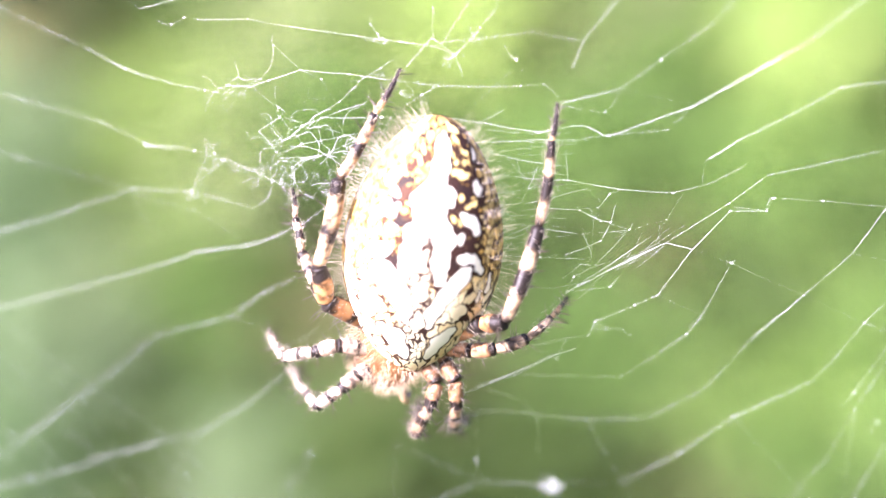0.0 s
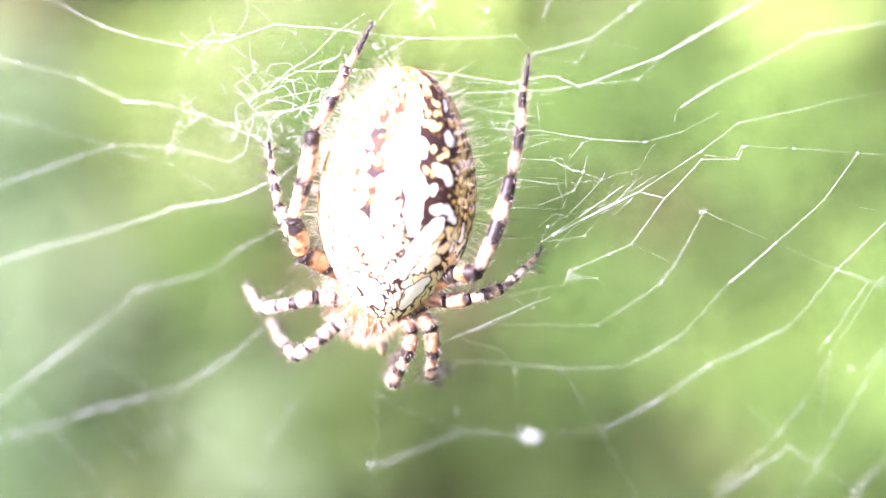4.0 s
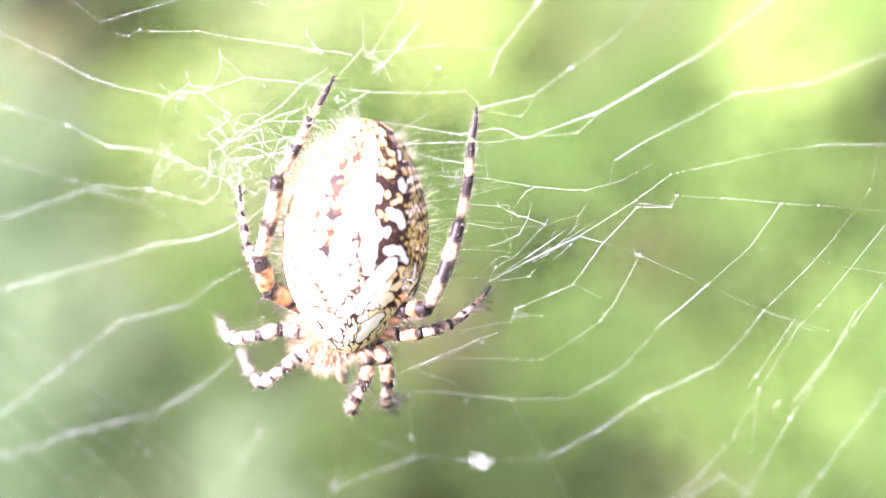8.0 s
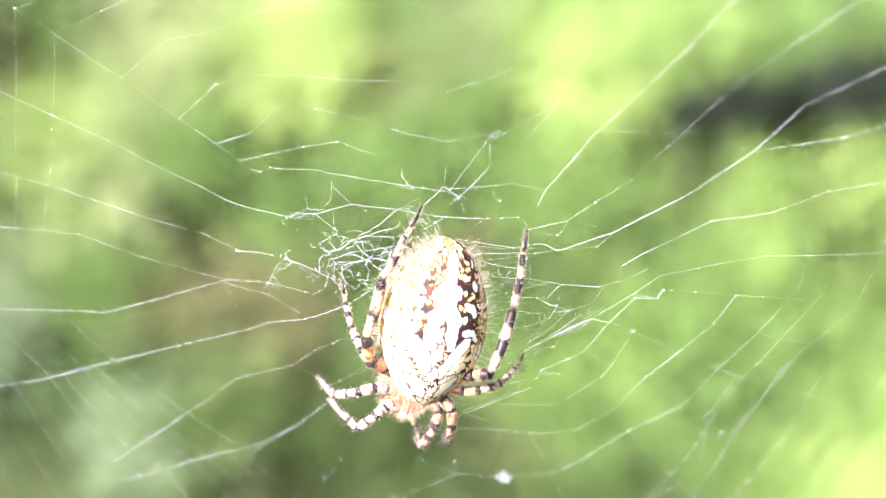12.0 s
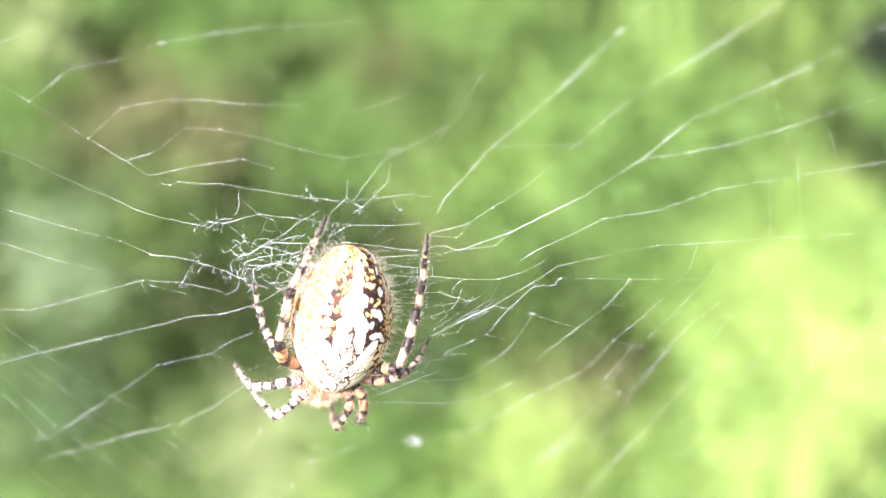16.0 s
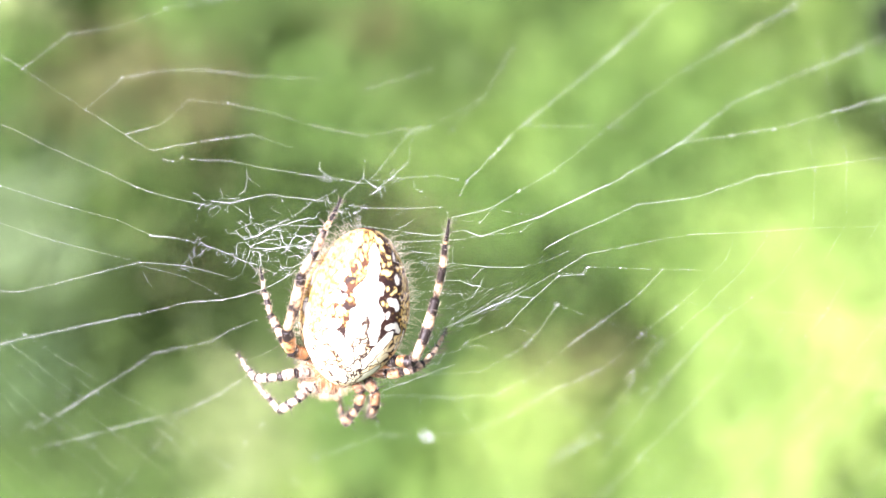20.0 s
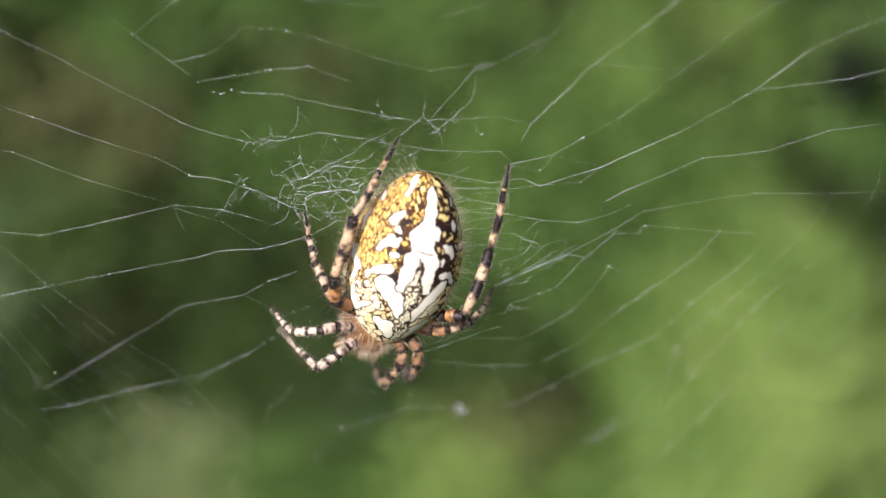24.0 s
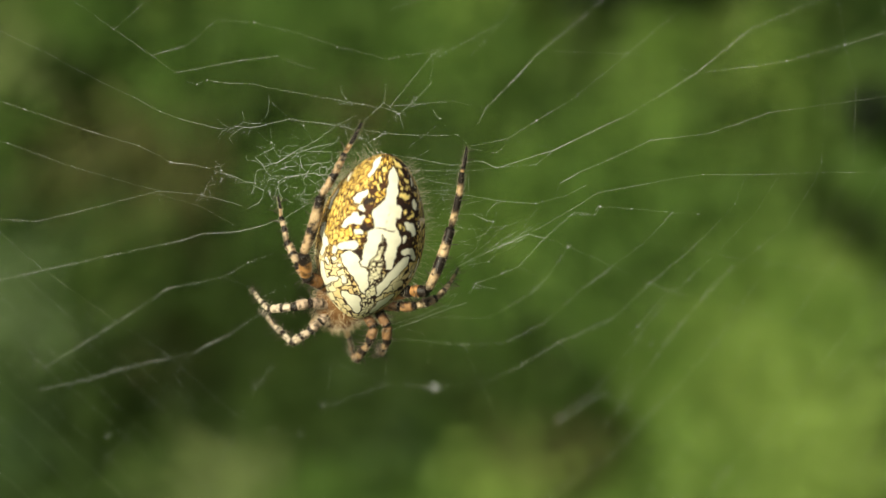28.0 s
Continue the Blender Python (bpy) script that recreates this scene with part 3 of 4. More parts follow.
SPIRALS_F = (
    (((-22.68, -4.94), (-20.61, -6.78), (-17.34, -9.24), (-15.72, -10.93), (-14.23, -13.42)), 0.018),
    (((-23.25, -6.55), (-19.79, -9.9), (-17.82, -12.26), (-16.43, -13.67)), 0.017),
    (((-23.57, -8.52), (-21.67, -10.55), (-19.9, -13.35)), 0.016),
    (((-14.47, -8.52), (-15.14, -9.11), (-16.61, -11.06)), 0.022),
    (((-16.61, -11.06), (-14.37, -13.42)), 0.014),
    (((-9.21, -9.5), (-9.82, -10.74), (-10.53, -11.66), (-11.19, -13.21)), 0.02),
)
STRANDS_A = (
    (((-0.81, -6.15), (1, -5.62), (2.84, -4.65)), 0.075),
    (((1.77, -3.89), (3.08, -4.84), (3.61, -3.77)), 0.032),
    (((-0.65, -6), (-0.19, -6.46), (1.31, -7.13), (1.82, -8.33), (1.64, -10.3)), 0.024),
    (((-5.06, -9.27), (-5.66, -13.37)), 0.014),
    (((-5.06, -9.27), (-3.47, -10.3), (-1.19, -11.57)), 0.014),
    (((-1.91, -8.08), (-1.06, -7.79), (-1.3, -10.42), (-1.19, -11.57)), 0.014),
    (((-10.02, -4.09), (-8.94, -3.6), (-7.98, -2.96)), 0.03),
    (((-12.19, -2.51), (-10.73, -3.21)), 0.013),
    (((-16.54, 3.52), (-13.48, 2.75), (-11.51, 1.56), (-10.99, 1.22)), 0.014),
    (((-16.61, 3.65), (-15.83, 1.71)), 0.013),
    (((0.92, 7.23), (3.33, 6.67), (4.82, 6.84), (5.41, 6.79)), 0.04),
)
STRANDS_B = (
    (((5.41, 6.79), (6.31, 6.2)), 0.08),
    (((0.52, 6.37), (3.45, 6.32), (4.82, 6.18), (6.31, 6.28), (8.94, 6.3), (10.11, 7.32)), 0.034),
    (((1.1, 5.84), (2.66, 5.38), (4.35, 4.99)), 0.024),
    (((2.27, 5.41), (2.39, 4.62)), 0.018),
    (((4.43, 5.78), (4.43, 4.32)), 0.024),
    (((5.62, 2.82), (6.21, 3.49), (6.8, 3.66)), 0.022),
    (((5.5, 2.36), (5.7, 2.2), (6.14, 2.1), (6.41, 2.86)), 0.05),
    (((2.26, 3.06), (3.25, 3.12), (4.83, 2.82), (5.5, 2.36), (6.94, 1.61), (7.1, 1.98)), 0.026),
    (((1.54, 1.87), (2.46, 2.22), (3.44, 2.03), (4.83, 1.64), (6.94, 1.61)), 0.022),
    (((3.96, 0.64), (5.63, 1.2), (6.14, 2.05)), 0.026),
)
STRANDS_C = (
    (((6.94, 1.61), (5.24, -0.02)), 0.026),
    (((4.64, 0.11), (5.08, 0)), 0.05),
    (((3.84, -1.29), (4.28, -0.49), (5.24, -0.02)), 0.03),
    (((3.84, -1.29), (5.64, -0.42), (8.51, 0.78)), 0.05),
    (((8.51, 0.78), (9.65, 0.3), (11.42, 2.08), (12.9, 1.94), (13.28, 2.65)), 0.04),
    (((3.84, -1.29), (5.24, -0.47), (7.83, 1.16)), 0.036),
    (((5.24, -0.62), (6.84, 0.16), (8.51, 0.78)), 0.03),
    (((7.13, -0.37), (8.04, 0.35), (8.51, 0.78)), 0.018),
    (((3.84, -1.29), (5.85, -1.2), (6.25, -0.75)), 0.026),
    (((2.64, -2.19), (3.64, -2.09)), 0.03),
    (((4.85, -3.39), (6.27, -3.58)), 0.02),
    (((8.92, -3.92), (9.8, -3.35)), 0.015),
    (((0.87, 1.54), (2.26, 1.91)), 0.03),
)
STRANDS_D = (
    (((7.04, 8.39), (6.58, 7.59), (6.3, 7.39), (6.46, 7.16)), 0.016),
    (((4.43, 7.81), (6.3, 7.34)), 0.014),
    (((7.04, 8.39), (10.1, 7.45)), 0.014),
    (((-2.56, 9.16), (-1.01, 8.96), (2.68, 8.81), (3.73, 8.81), (4.35, 8.15)), 0.03),
    (((-0.79, 10.87), (3.46, 11.21), (5.58, 10.66)), 0.026),
    (((0.53, 7.12), (1.89, 7.83)), 0.02),
    (((-11.18, 8.82), (-10, 8.75), (-9.01, 9.08), (-7.42, 9.62)), 0.07),
    (((-7.42, 9.62), (-5.08, 9.47), (-2.56, 9.16)), 0.04),
    (((-11.2, 8.19), (-10.59, 8.79)), 0.03),
    (((-11.02, 7.79), (-10.4, 8.55)), 0.03),
    (((-9.81, 8.73), (-8.65, 7.79)), 0.02),
    (((-8.78, 7.65), (-8.65, 7.87), (-8.38, 7.68), (-8.67, 7.37), (-8.78, 7.65)), 0.04),
)
STRANDS_E = (
    (((-9.76, 6.72), (-8.55, 7.46)), 0.036),
    (((-9.76, 6.72), (-9.3, 6.26), (-8.92, 5.57), (-8.73, 5.46)), 0.04),
    (((-9.3, 6.26), (-8.3, 6.44), (-7.61, 7.05), (-5.71, 7.79), (-4.72, 8.1)), 0.05),
    (((-8.73, 5.46), (-6.94, 5.68), (-5.75, 5.96), (-4.57, 5.76)), 0.045),
    (((-9.22, 6.05), (-8.1, 6.58), (-6.89, 7.53), (-5.7, 8.2), (-4.5, 9.26), (-2.93, 10.15)), 0.03),
    (((-8.84, 5.67), (-7.72, 6.2), (-4.55, 6.88)), 0.03),
    (((-6.94, 5.64), (-5.15, 6.43), (-4.36, 6.82)), 0.03),
    (((-6.7, 7.46), (-3.76, 7.55), (-1.41, 7.64), (0.92, 7.23)), 0.036),
    (((-8.39, 7.39), (-6.9, 7.03), (-5.73, 6.8)), 0.022),
)
STRANDS_F = (
    (((-8.45, 4.21), (-8.26, 5.09), (-7.74, 5.48), (-6.94, 5.64)), 0.045),
    (((-12.11, 5.36), (-11.32, 5.21), (-10.46, 4.87), (-9.36, 4.41), (-8.45, 4.21)), 0.04),
    (((-13.38, 3.61), (-13.14, 4.41), (-12.59, 5.23), (-12.1, 5.57), (-11.71, 5.31), (-12.13, 4.84)), 0.036),
    (((-15.59, 5.82), (-14.2, 5.84)), 0.06),
    (((-14.2, 5.84), (-13.09, 5.66), (-12.11, 5.36)), 0.03),
    (((-3.87, 12.13), (-3.91, 11.68), (-3.61, 11.25), (-3.54, 10.93)), 0.034),
    (((-2.47, 9.77), (-1.1, 11.11)), 0.045),
    (((-1.1, 11.11), (-0.97, 12.45)), 0.034),
    (((-1.1, 11.03), (-0.14, 10.31), (0.76, 11.14), (1.92, 12.38)), 0.04),
    (((1.92, 12.38), (2.04, 13.63), (2.09, 14.54)), 0.024),
)
STRANDS_G = (
    (((-0.81, 9.81), (-0.14, 10.31), (0.16, 9.3)), 0.03),
    (((-2.18, 8.52), (-2.76, 8.62), (-2.5, 8.14), (-1.79, 8.57), (-1.01, 8.96)), 0.028),
    (((0.54, 8.07), (2.29, 9.48), (2.87, 9.55)), 0.016),
    (((2.1, 10.73), (2.22, 10.23), (2.56, 9.98), (2.64, 10.22)), 0.03),
    (((-8.76, 10.88), (-7.42, 9.62), (-6.46, 9.21), (-5.89, 8.18)), 0.014),
)


STRANDS_H = (
    (((-1.09, -5.57, 1.6), (-0.18, -5.19, 1.6), (1.8, -4.36, 1.6), (3.32, -3.74, 1.6), (4.31, -3.44, 1.6)), 0.075),
    (((-1.72, -7.5), (0.2, -7.62), (2.08, -7.97), (3.28, -8.24)), 0.03),
    (((15.91, -8.86), (16.5, -8.08), (18.59, -4.9)), 0.026),
    (((18.1, -10.02), (20.13, -7.3), (21.63, -5.21), (22.95, -3.14)), 0.026),
    (((10.81, -16.24), (12.57, -15.08), (14.47, -13.91)), 0.026),
)


def tangle(name, box, count, span, r, parent, rng, label, along=0.65, steps=(7, 14), curl=0.5, wander=0.28):
    """Loose curled silk: short threads that wander and loop inside a slanting patch of the web."""
    (ax, ay), (bx, by), thick = box
    bits = []
    for _ in range(count):
        u, w = rng.random(), rng.gauss(0, 0.5)
        p = np.array([ax + (bx - ax) * u, ay + (by - ay) * u + w * thick, rng.uniform(-0.3, 0.5)])
        head, turn, pts = rng.uniform(0, 6.28), rng.uniform(-curl, curl), []
        if rng.random() < along:
            head = math.atan2(by - ay, bx - ax) + rng.gauss(0, 0.4) + (math.pi if rng.random() < 0.5 else 0)
            turn *= 0.3
        for _ in range(rng.randint(*steps)):
            pts.append(sheet(*p) * MM)
            head += turn + rng.gauss(0, wander) + (rng.choice((-1.2, 1.2)) if rng.random() < wander * 0.28 else 0)
            turn = turn * 0.9 + rng.gauss(0, 0.43 * wander)
            p = p + np.array([math.cos(head), math.sin(head), rng.gauss(0, 0.2)]) * span
        bits.append(tube(pts, r * THIN * rng.uniform(0.5, 1.4) * MM, 5))
    return part(name, merge(bits), SILK, parent, label)


def spider_web():
    rng = random.Random(5)
    root = new("spider_web")
    root.matrix_world = WEB
    tagged(root, "torn orb web of white silk hung upright among plants", "spider web")
    for pts, r in RADIALS_A + RADIALS_B + RADIALS_C + RADIALS_D:
        web_thread("radial_thread", carried_on(pts), r, root, 0.002, True, rng)
    for pts, r in SPIRALS_A + SPIRALS_B + SPIRALS_C + SPIRALS_D + SPIRALS_E + SPIRALS_F:
        web_thread("spiral_thread", pts, r, root, 0.006, True, rng)
    for pts, r in STRANDS_A + STRANDS_B + STRANDS_C + STRANDS_D + STRANDS_E + STRANDS_F + STRANDS_G + STRANDS_H:
        web_thread("loose_strand", pts, r * 1.1, root, 0.006, True, rng)
    # the even capture spiral further out on either side, span by span between its spokes
    for k in range(13):
        j = k + rng.uniform(-0.15, 0.15)
        pts = [(-28.6 - 1.25 * j, 0.9), (-25.1 - 1.2 * j, -2.3 - 0.27 * j), (-20.3 - 1.36 * j, -6.2 - 0.8 * j), (-16.9 - 1.4 * j, -8.7 - 0.95 * j), (-12.1 - 0.8 * j, -13.9 - 1.7 * j), (-8.0 - 0.5 * j, -16.0 - 2.0 * j)]
        web_thread("spiral_thread", pts[k % 2:], rng.uniform(0.011, 0.020), root, 0.003, k % 3 == 0, rng)
    for k in range(10):
        j = k + rng.uniform(-0.12, 0.12)
        pts = [(27.5 + 2.1 * j, 13), (28.2 + 2.1 * j, 5), (25.5 + 2.1 * j, -3 - 0.3 * j), (22.5 + 2.0 * j, -9.5 - 0.7 * j), (19.3 + 1.8 * j, -14.5 - 1.2 * j), (15 + 1.5 * j, -20 - 1.8 * j), (8 + 1.1 * j, -25 - 2.0 * j)]
        web_thread("spiral_thread", pts[rng.choice((0, 1, 2, 2)):], rng.uniform(0.012, 0.022), root, 0.004, k % 2 == 0, rng)
    for pts in (((21.2, -2.5), (24.0, 1.2), (25.5, 4.6)), ((20.8, -0.3), (22.6, 2.2), (23.2, 4.7)), ((21.6, -4.7), (24.6, -1.8), (26.3, -0.1))):
        web_thread("spiral_thread", pts, 0.018, root, 0.004, True, rng)
    for a, b in (((17.1, -4.3), (38, -14)), ((14.4, -14.1), (31, -31)), ((7.0, -16.4), (16, -42)), ((21.7, -2.2), (42, -8)), ((-16.6, -11.1), (-32, -31)), ((-11.2, -13.2), (-24, -42)), ((-5.7, -13.4), (-7, -44))):
        web_thread("radial_thread", (a, ((a[0] + b[0]) / 2, (a[1] + b[1]) / 2), b), 0.014, root, 0.0, False, rng)
    # loose silk that clings to the strands beside the spider
    mats = (((-9.2, 6.2), (-4.7, 8.0), 0.20), ((-9.2, 5.9), (-5.2, 7.6), 0.18), ((-8.8, 5.5), (-4.8, 5.8), 0.14), ((-7.2, 5.6), (-4.6, 6.8), 0.2))
    for box in mats:
        tangle("silk_tangle", box, 5, 0.2, 0.036, root, rng, "matted strands of loose white silk", 1.0, (10, 22), 0.12, 0.22)
        tangle("silk_tangle", box, 2, 0.13, 0.028, root, rng, "matted curls of loose white silk", 0.4, (10, 20), 0.5, 0.3)
    tangle("silk_tangle", ((-7.9, 5.3), (-6.6, 3.9), 0.3), 12, 0.09, 0.024, root, rng, "loose loops of silk", 0.4, (8, 16), 0.5)
    tangle("silk_tangle", ((-7.6, 7.8), (-3.4, 9.8), 0.25), 10, 0.16, 0.016, root, rng, "fine crossing threads", 0.8, (5, 9), 0.2)
    tangle("silk_tangle", ((-13.4, 3.7), (-12.9, 4.9), 0.12), 6, 0.12, 0.026, root, rng, "curled string of loose silk", 0.4, (7, 12), 0.6)
    tangle("silk_tangle", ((-12.6, 5.4), (-11.9, 5.4), 0.1), 5, 0.12, 0.026, root, rng, "curled string of loose silk", 0.4, (7, 12), 0.6)
    tangle("silk_tangle", ((-12.0, 5.3), (-8.4, 4.1), 0.12), 22, 0.11, 0.030, root, rng, "curled string of loose silk", 0.7, (6, 12), 0.45)
    tangle("silk_tangle", ((-11.8, 8.5), (-7.6, 9.6), 0.10), 9, 0.24, 0.034, root, rng, "frayed strand of thick silk", 1.0, (5, 9), 0.05)
    tangle("silk_tangle", ((-12.0, 8.2), (-11.0, 8.4), 0.15), 5, 0.12, 0.02, root, rng, "frayed ends of silk", 0.5, (5, 9), 0.4)
    tangle("silk_tangle", ((5.3, 2.5), (6.4, 2.2), 0.12), 3, 0.14, 0.022, root, rng, "short curls of silk", 0.4, (6, 12), 0.5)
    tangle("silk_tangle", ((3.9, -1.2), (8.0, 0.5), 0.12), 9, 0.42, 0.014, root, rng, "fine crossing threads", 1.0, (4, 9), 0.02, 0.05)
    tangle("silk_tangle", ((4.6, 0.2), (7.0, 1.6), 0.35), 7, 0.34, 0.014, root, rng, "fine crossing threads", 0.9, (4, 8), 0.05, 0.06)
    tangle("silk_tangle", ((1.6, 0.5), (3.0, 5.6), 0.8), 12, 0.3, 0.013, root, rng, "fine crossing threads", 0.0, (4, 8), 0.05, 0.06)
    tangle("silk_tangle", ((-2.8, 8.6), (-0.8, 8.6), 0.25), 10, 0.10, 0.024, root, rng, "short curls of silk", 0.4, (6, 12), 0.5)
    for u, v in ((-3.5, 11.0), (0.76, 11.1), (2.4, 14.7), (-0.1, 10.3)):
        tangle("silk_tangle", ((u - 0.15, v), (u + 0.15, v + 0.1), 0.08), 6, 0.07, 0.026, root, rng, "short curls of silk", 0.4, (6, 10), 0.6)
    for k in range(14):
        v = 0.4 + 0.5 * k
        web_thread("loose_strand", ((rng.uniform(0.8, 1.6), v), (rng.uniform(2.4, 3.6), v + rng.uniform(-0.3, 0.3)), (rng.uniform(4.2, 6.5), v + rng.uniform(-0.6, 0.6))), rng.uniform(0.010, 0.018), root, 0.006, k % 3 == 0, rng)
    for u, v in ((-10.6, -11.5), (-21.0, -15.2), (-5.7, -13.3), (-7.5, -15.5), (-25.7, -9.5), (17.3, -9.9), (11.2, -0.6), (-9.2, -9.6)):
        tangle("silk_speck", ((u - 0.1, v), (u + 0.1, v + 0.15), 0.08), 6, 0.06, 0.03, root, rng, "pale speck of debris caught in the silk", 0.5, (4, 8), 0.5)
    tangle("silk_knot", ((1.95, -12.1), (2.3, -12.0), 0.14), 34, 0.08, 0.03, root, rng, "small white knot of balled silk", 0.2, (7, 14), 0.7, 0.4)
    # lines that tie the sheet to the plants beyond it
    inv = WEB.inverted()
    for start, (x, y, deep) in (((-43.9, 22.5), (-82, 43, 0.12)), ((-49.4, -6.4), (-94, -2, 0.12)), ((37.5, 33.4), (62, 40, 0.12)), ((52, 4.6), (66, -6, 0.12))):
        end = inv @ place(x, y, deep)
        a = sheet(*start)
        line = [a * MM + (np.array(end) - a * MM) * u for u in np.linspace(0, 1, 6)]
        part("bridge_thread", tube(line, 0.014 * MM, 5), SILK, root)


spider_web()


# ---- the spider ----
SPIDER = new("spider")
SPIDER.matrix_world = WEB @ Matrix.Translation((-2.0 * MM, 1.5 * MM, 1.8 * MM))
tagged(SPIDER, "pale orb-weaver with banded legs hanging head down on its web", "spider")
ORIGIN = np.array([-2.0, 1.5, 1.8])
cam.data.dof.focus_object = SPIDER

FRONT, REAR = np.array([-3.5, -3.9, 2.6]), np.array([-0.75, 8.0, 0.9])
AXIS = (REAR - FRONT) / np.linalg.norm(REAR - FRONT)
LENGTH = np.linalg.norm(REAR - FRONT)
BACK = np.array([0.0, 0.546, 0.837])
BACK = BACK - AXIS * (BACK @ AXIS)
BACK /= np.linalg.norm(BACK)
RIGHT = np.cross(AXIS, BACK)
HALF_W, HALF_H = 3.62, 3.2


def girth(s):
    """Half-width of the abdomen as a share of the widest, s from the rear (0) to the front (1)."""
    s = np.clip(s, 1e-4, 1 - 1e-4)
    return np.sin(np.pi * s ** 1.04) ** (0.50 + 0.20 * s)


def blob(a, b, x0, y0, x1, y1, r0, r1=None):
    """Signed distance to a tapered capsule in the skin's own millimetres."""
    r1 = r0 if r1 is None else r1
    dx, dy = x1 - x0, y1 - y0
    u = np.clip(((a - x0) * dx + (b - y0) * dy) / (dx * dx + dy * dy + 1e-9), 0, 1)
    return np.hypot(a - x0 - u * dx, b - y0 - u * dy) - (r0 + (r1 - r0) * u)


def cells(a, b, step, rng, stretch=1.0):
    """Distance between the two nearest of scattered seeds (a net of lines where small), and a random number per cell."""
    na, nb = int(14 / step), int((LENGTH + 2) / (step * stretch))
    gx, gy = np.meshgrid(np.arange(na + 1), np.arange(nb + 1))
    jx, jy = rng.uniform(-0.42, 0.42, gx.shape), rng.uniform(-0.42, 0.42, gx.shape)
    sx = (gx + jx + 0.5 * (gy % 2)) * step - 7
    sy = (gy + jy) * step * stretch - 1
    val = rng.uniform(0, 1, gx.shape)
    ia, ib = np.floor((a + 7) / step).astype(int), np.floor((b + 1) / (step * stretch)).astype(int)
    d1, d2, v = np.full(a.shape, 9.0), np.full(a.shape, 9.0), np.zeros(a.shape)
    for oy in (-2, -1, 0, 1, 2):
        for ox in (-2, -1, 0, 1, 2):
            i, j = np.clip(ia + ox, 0, na), np.clip(ib + oy, 0, nb)
            d = np.hypot(a - sx[j, i], (b - sy[j, i]) / stretch)
            near = d < d1
            d2 = np.where(near, d1, np.minimum(d2, d))
            v = np.where(near, val[j, i], v)
            d1 = np.where(near, d, d1)
    return d2 - d1, v


# pale marks of the abdomen as tapered strokes on the skin: across and along of both ends, both radii, in mm
FIGURE = (
    (-0.1, 0.91, -0.15, 1.65, 0.46, 0.41), (-0.15, 1.65, -0.31, 2.1, 0.41, 0.32), (-0.3, 2.5, -0.35, 3.02, 0.57, 0.78), (-0.35, 3.02, 0.02, 3.61, 0.78, 0.54),
    (-0.93, 2.97, -0.55, 2.97, 0.38, 0.41), (0.52, 2.87, 0.2, 2.9, 0.41, 0.41), (-0.6, 3.8, 0.27, 3.71, 0.24, 0.32), (-0.6, 4.49, -0.55, 5.17, 0.49, 0.49),
    (-0.55, 5.17, -0.5, 5.74, 0.49, 0.41), (-0.5, 5.74, -0.44, 6.31, 0.41, 0.35), (-0.44, 4.28, -0.48, 4.72, 0.3, 0.3), (0.42, 4.25, 0.75, 4.68, 0.49, 0.46),
    (0.75, 4.68, 0.86, 5.38, 0.46, 0.38), (0.86, 5.38, 1.12, 6.4, 0.38, 0.27),
)
ARMS = (
    (-1.83, 6.4, -1.22, 6.71, 0.35, 0.51), (-1.22, 6.71, -0.25, 7.61, 0.51, 0.38), (-0.25, 7.61, 0.36, 8.72, 0.38, 0.19), (2.12, 6.26, 1.71, 7.01, 0.38, 0.35),
    (1.71, 7.01, 1.3, 8.03, 0.35, 0.27), (1.3, 8.03, 1.24, 8.73, 0.27, 0.16), (-0.88, 9.4, -0.26, 9.83, 0.27, 0.49), (-0.26, 9.83, 0.24, 10.83, 0.49, 0.24),
    (2.44, 9.21, 1.99, 9.75, 0.24, 0.38), (1.99, 9.75, 1.69, 10.69, 0.38, 0.22),
)
MARKS_A_1 = (
    (-2.66, 0.32, -2.16, 0.53, 0.22, 0.24), (-2.16, 0.53, -2.4, 1.1, 0.24, 0.18), (-5.12, 1.78, -4.65, 2.05, 0.19, 0.15), (-5.17, 3.07, -5.33, 3.64, 0.2, 0.23),
    (-5.33, 3.64, -5.06, 4.04, 0.23, 0.15), (-2.21, 2.14, -2.67, 2.52, 0.18, 0.28), (-2.67, 2.52, -2.85, 2.67, 0.28, 0.16), (-2.32, 3.02, -2.07, 3.19, 0.18, 0.12),
    (-2.87, 4.37, -2.48, 3.75, 0.22, 0.28), (-2.48, 3.75, -1.94, 3.91, 0.28, 0.24), (-1.95, 3.87, -1.85, 3.56, 0.19, 0.11), (-1.85, 4.58, -1.58, 4.49, 0.15, 0.15),
    (-2.58, 5.83, -1.84, 5.55, 0.24, 0.26), (-1.84, 5.55, -1.59, 5.38, 0.26, 0.14), (-2.92, 6.26, -2.9, 6.28, 0.23, 0.23), (-4.75, 5.26, -4.61, 5.81, 0.24, 0.23),
)
MARKS_A_2 = (
    (-4.61, 5.81, -3.86, 6.26, 0.23, 0.23), (-3.86, 6.26, -3.92, 7.14, 0.23, 0.2), (-3.46, 7.95, -3.3, 8.6, 0.27, 0.32), (-3.3, 8.6, -2.92, 9.13, 0.32, 0.3),
    (-2.92, 9.13, -2.23, 8.51, 0.3, 0.22), (-2.23, 8.51, -1.92, 8.26, 0.22, 0.09), (-2.65, 6.93, -2.63, 6.95, 0.16, 0.16), (-2.08, 7.24, -2.06, 7.26, 0.15, 0.15),
    (-1.37, 8.28, -1.57, 7.99, 0.19, 0.12), (-3.27, 7.23, -2.98, 7.43, 0.16, 0.12),
)
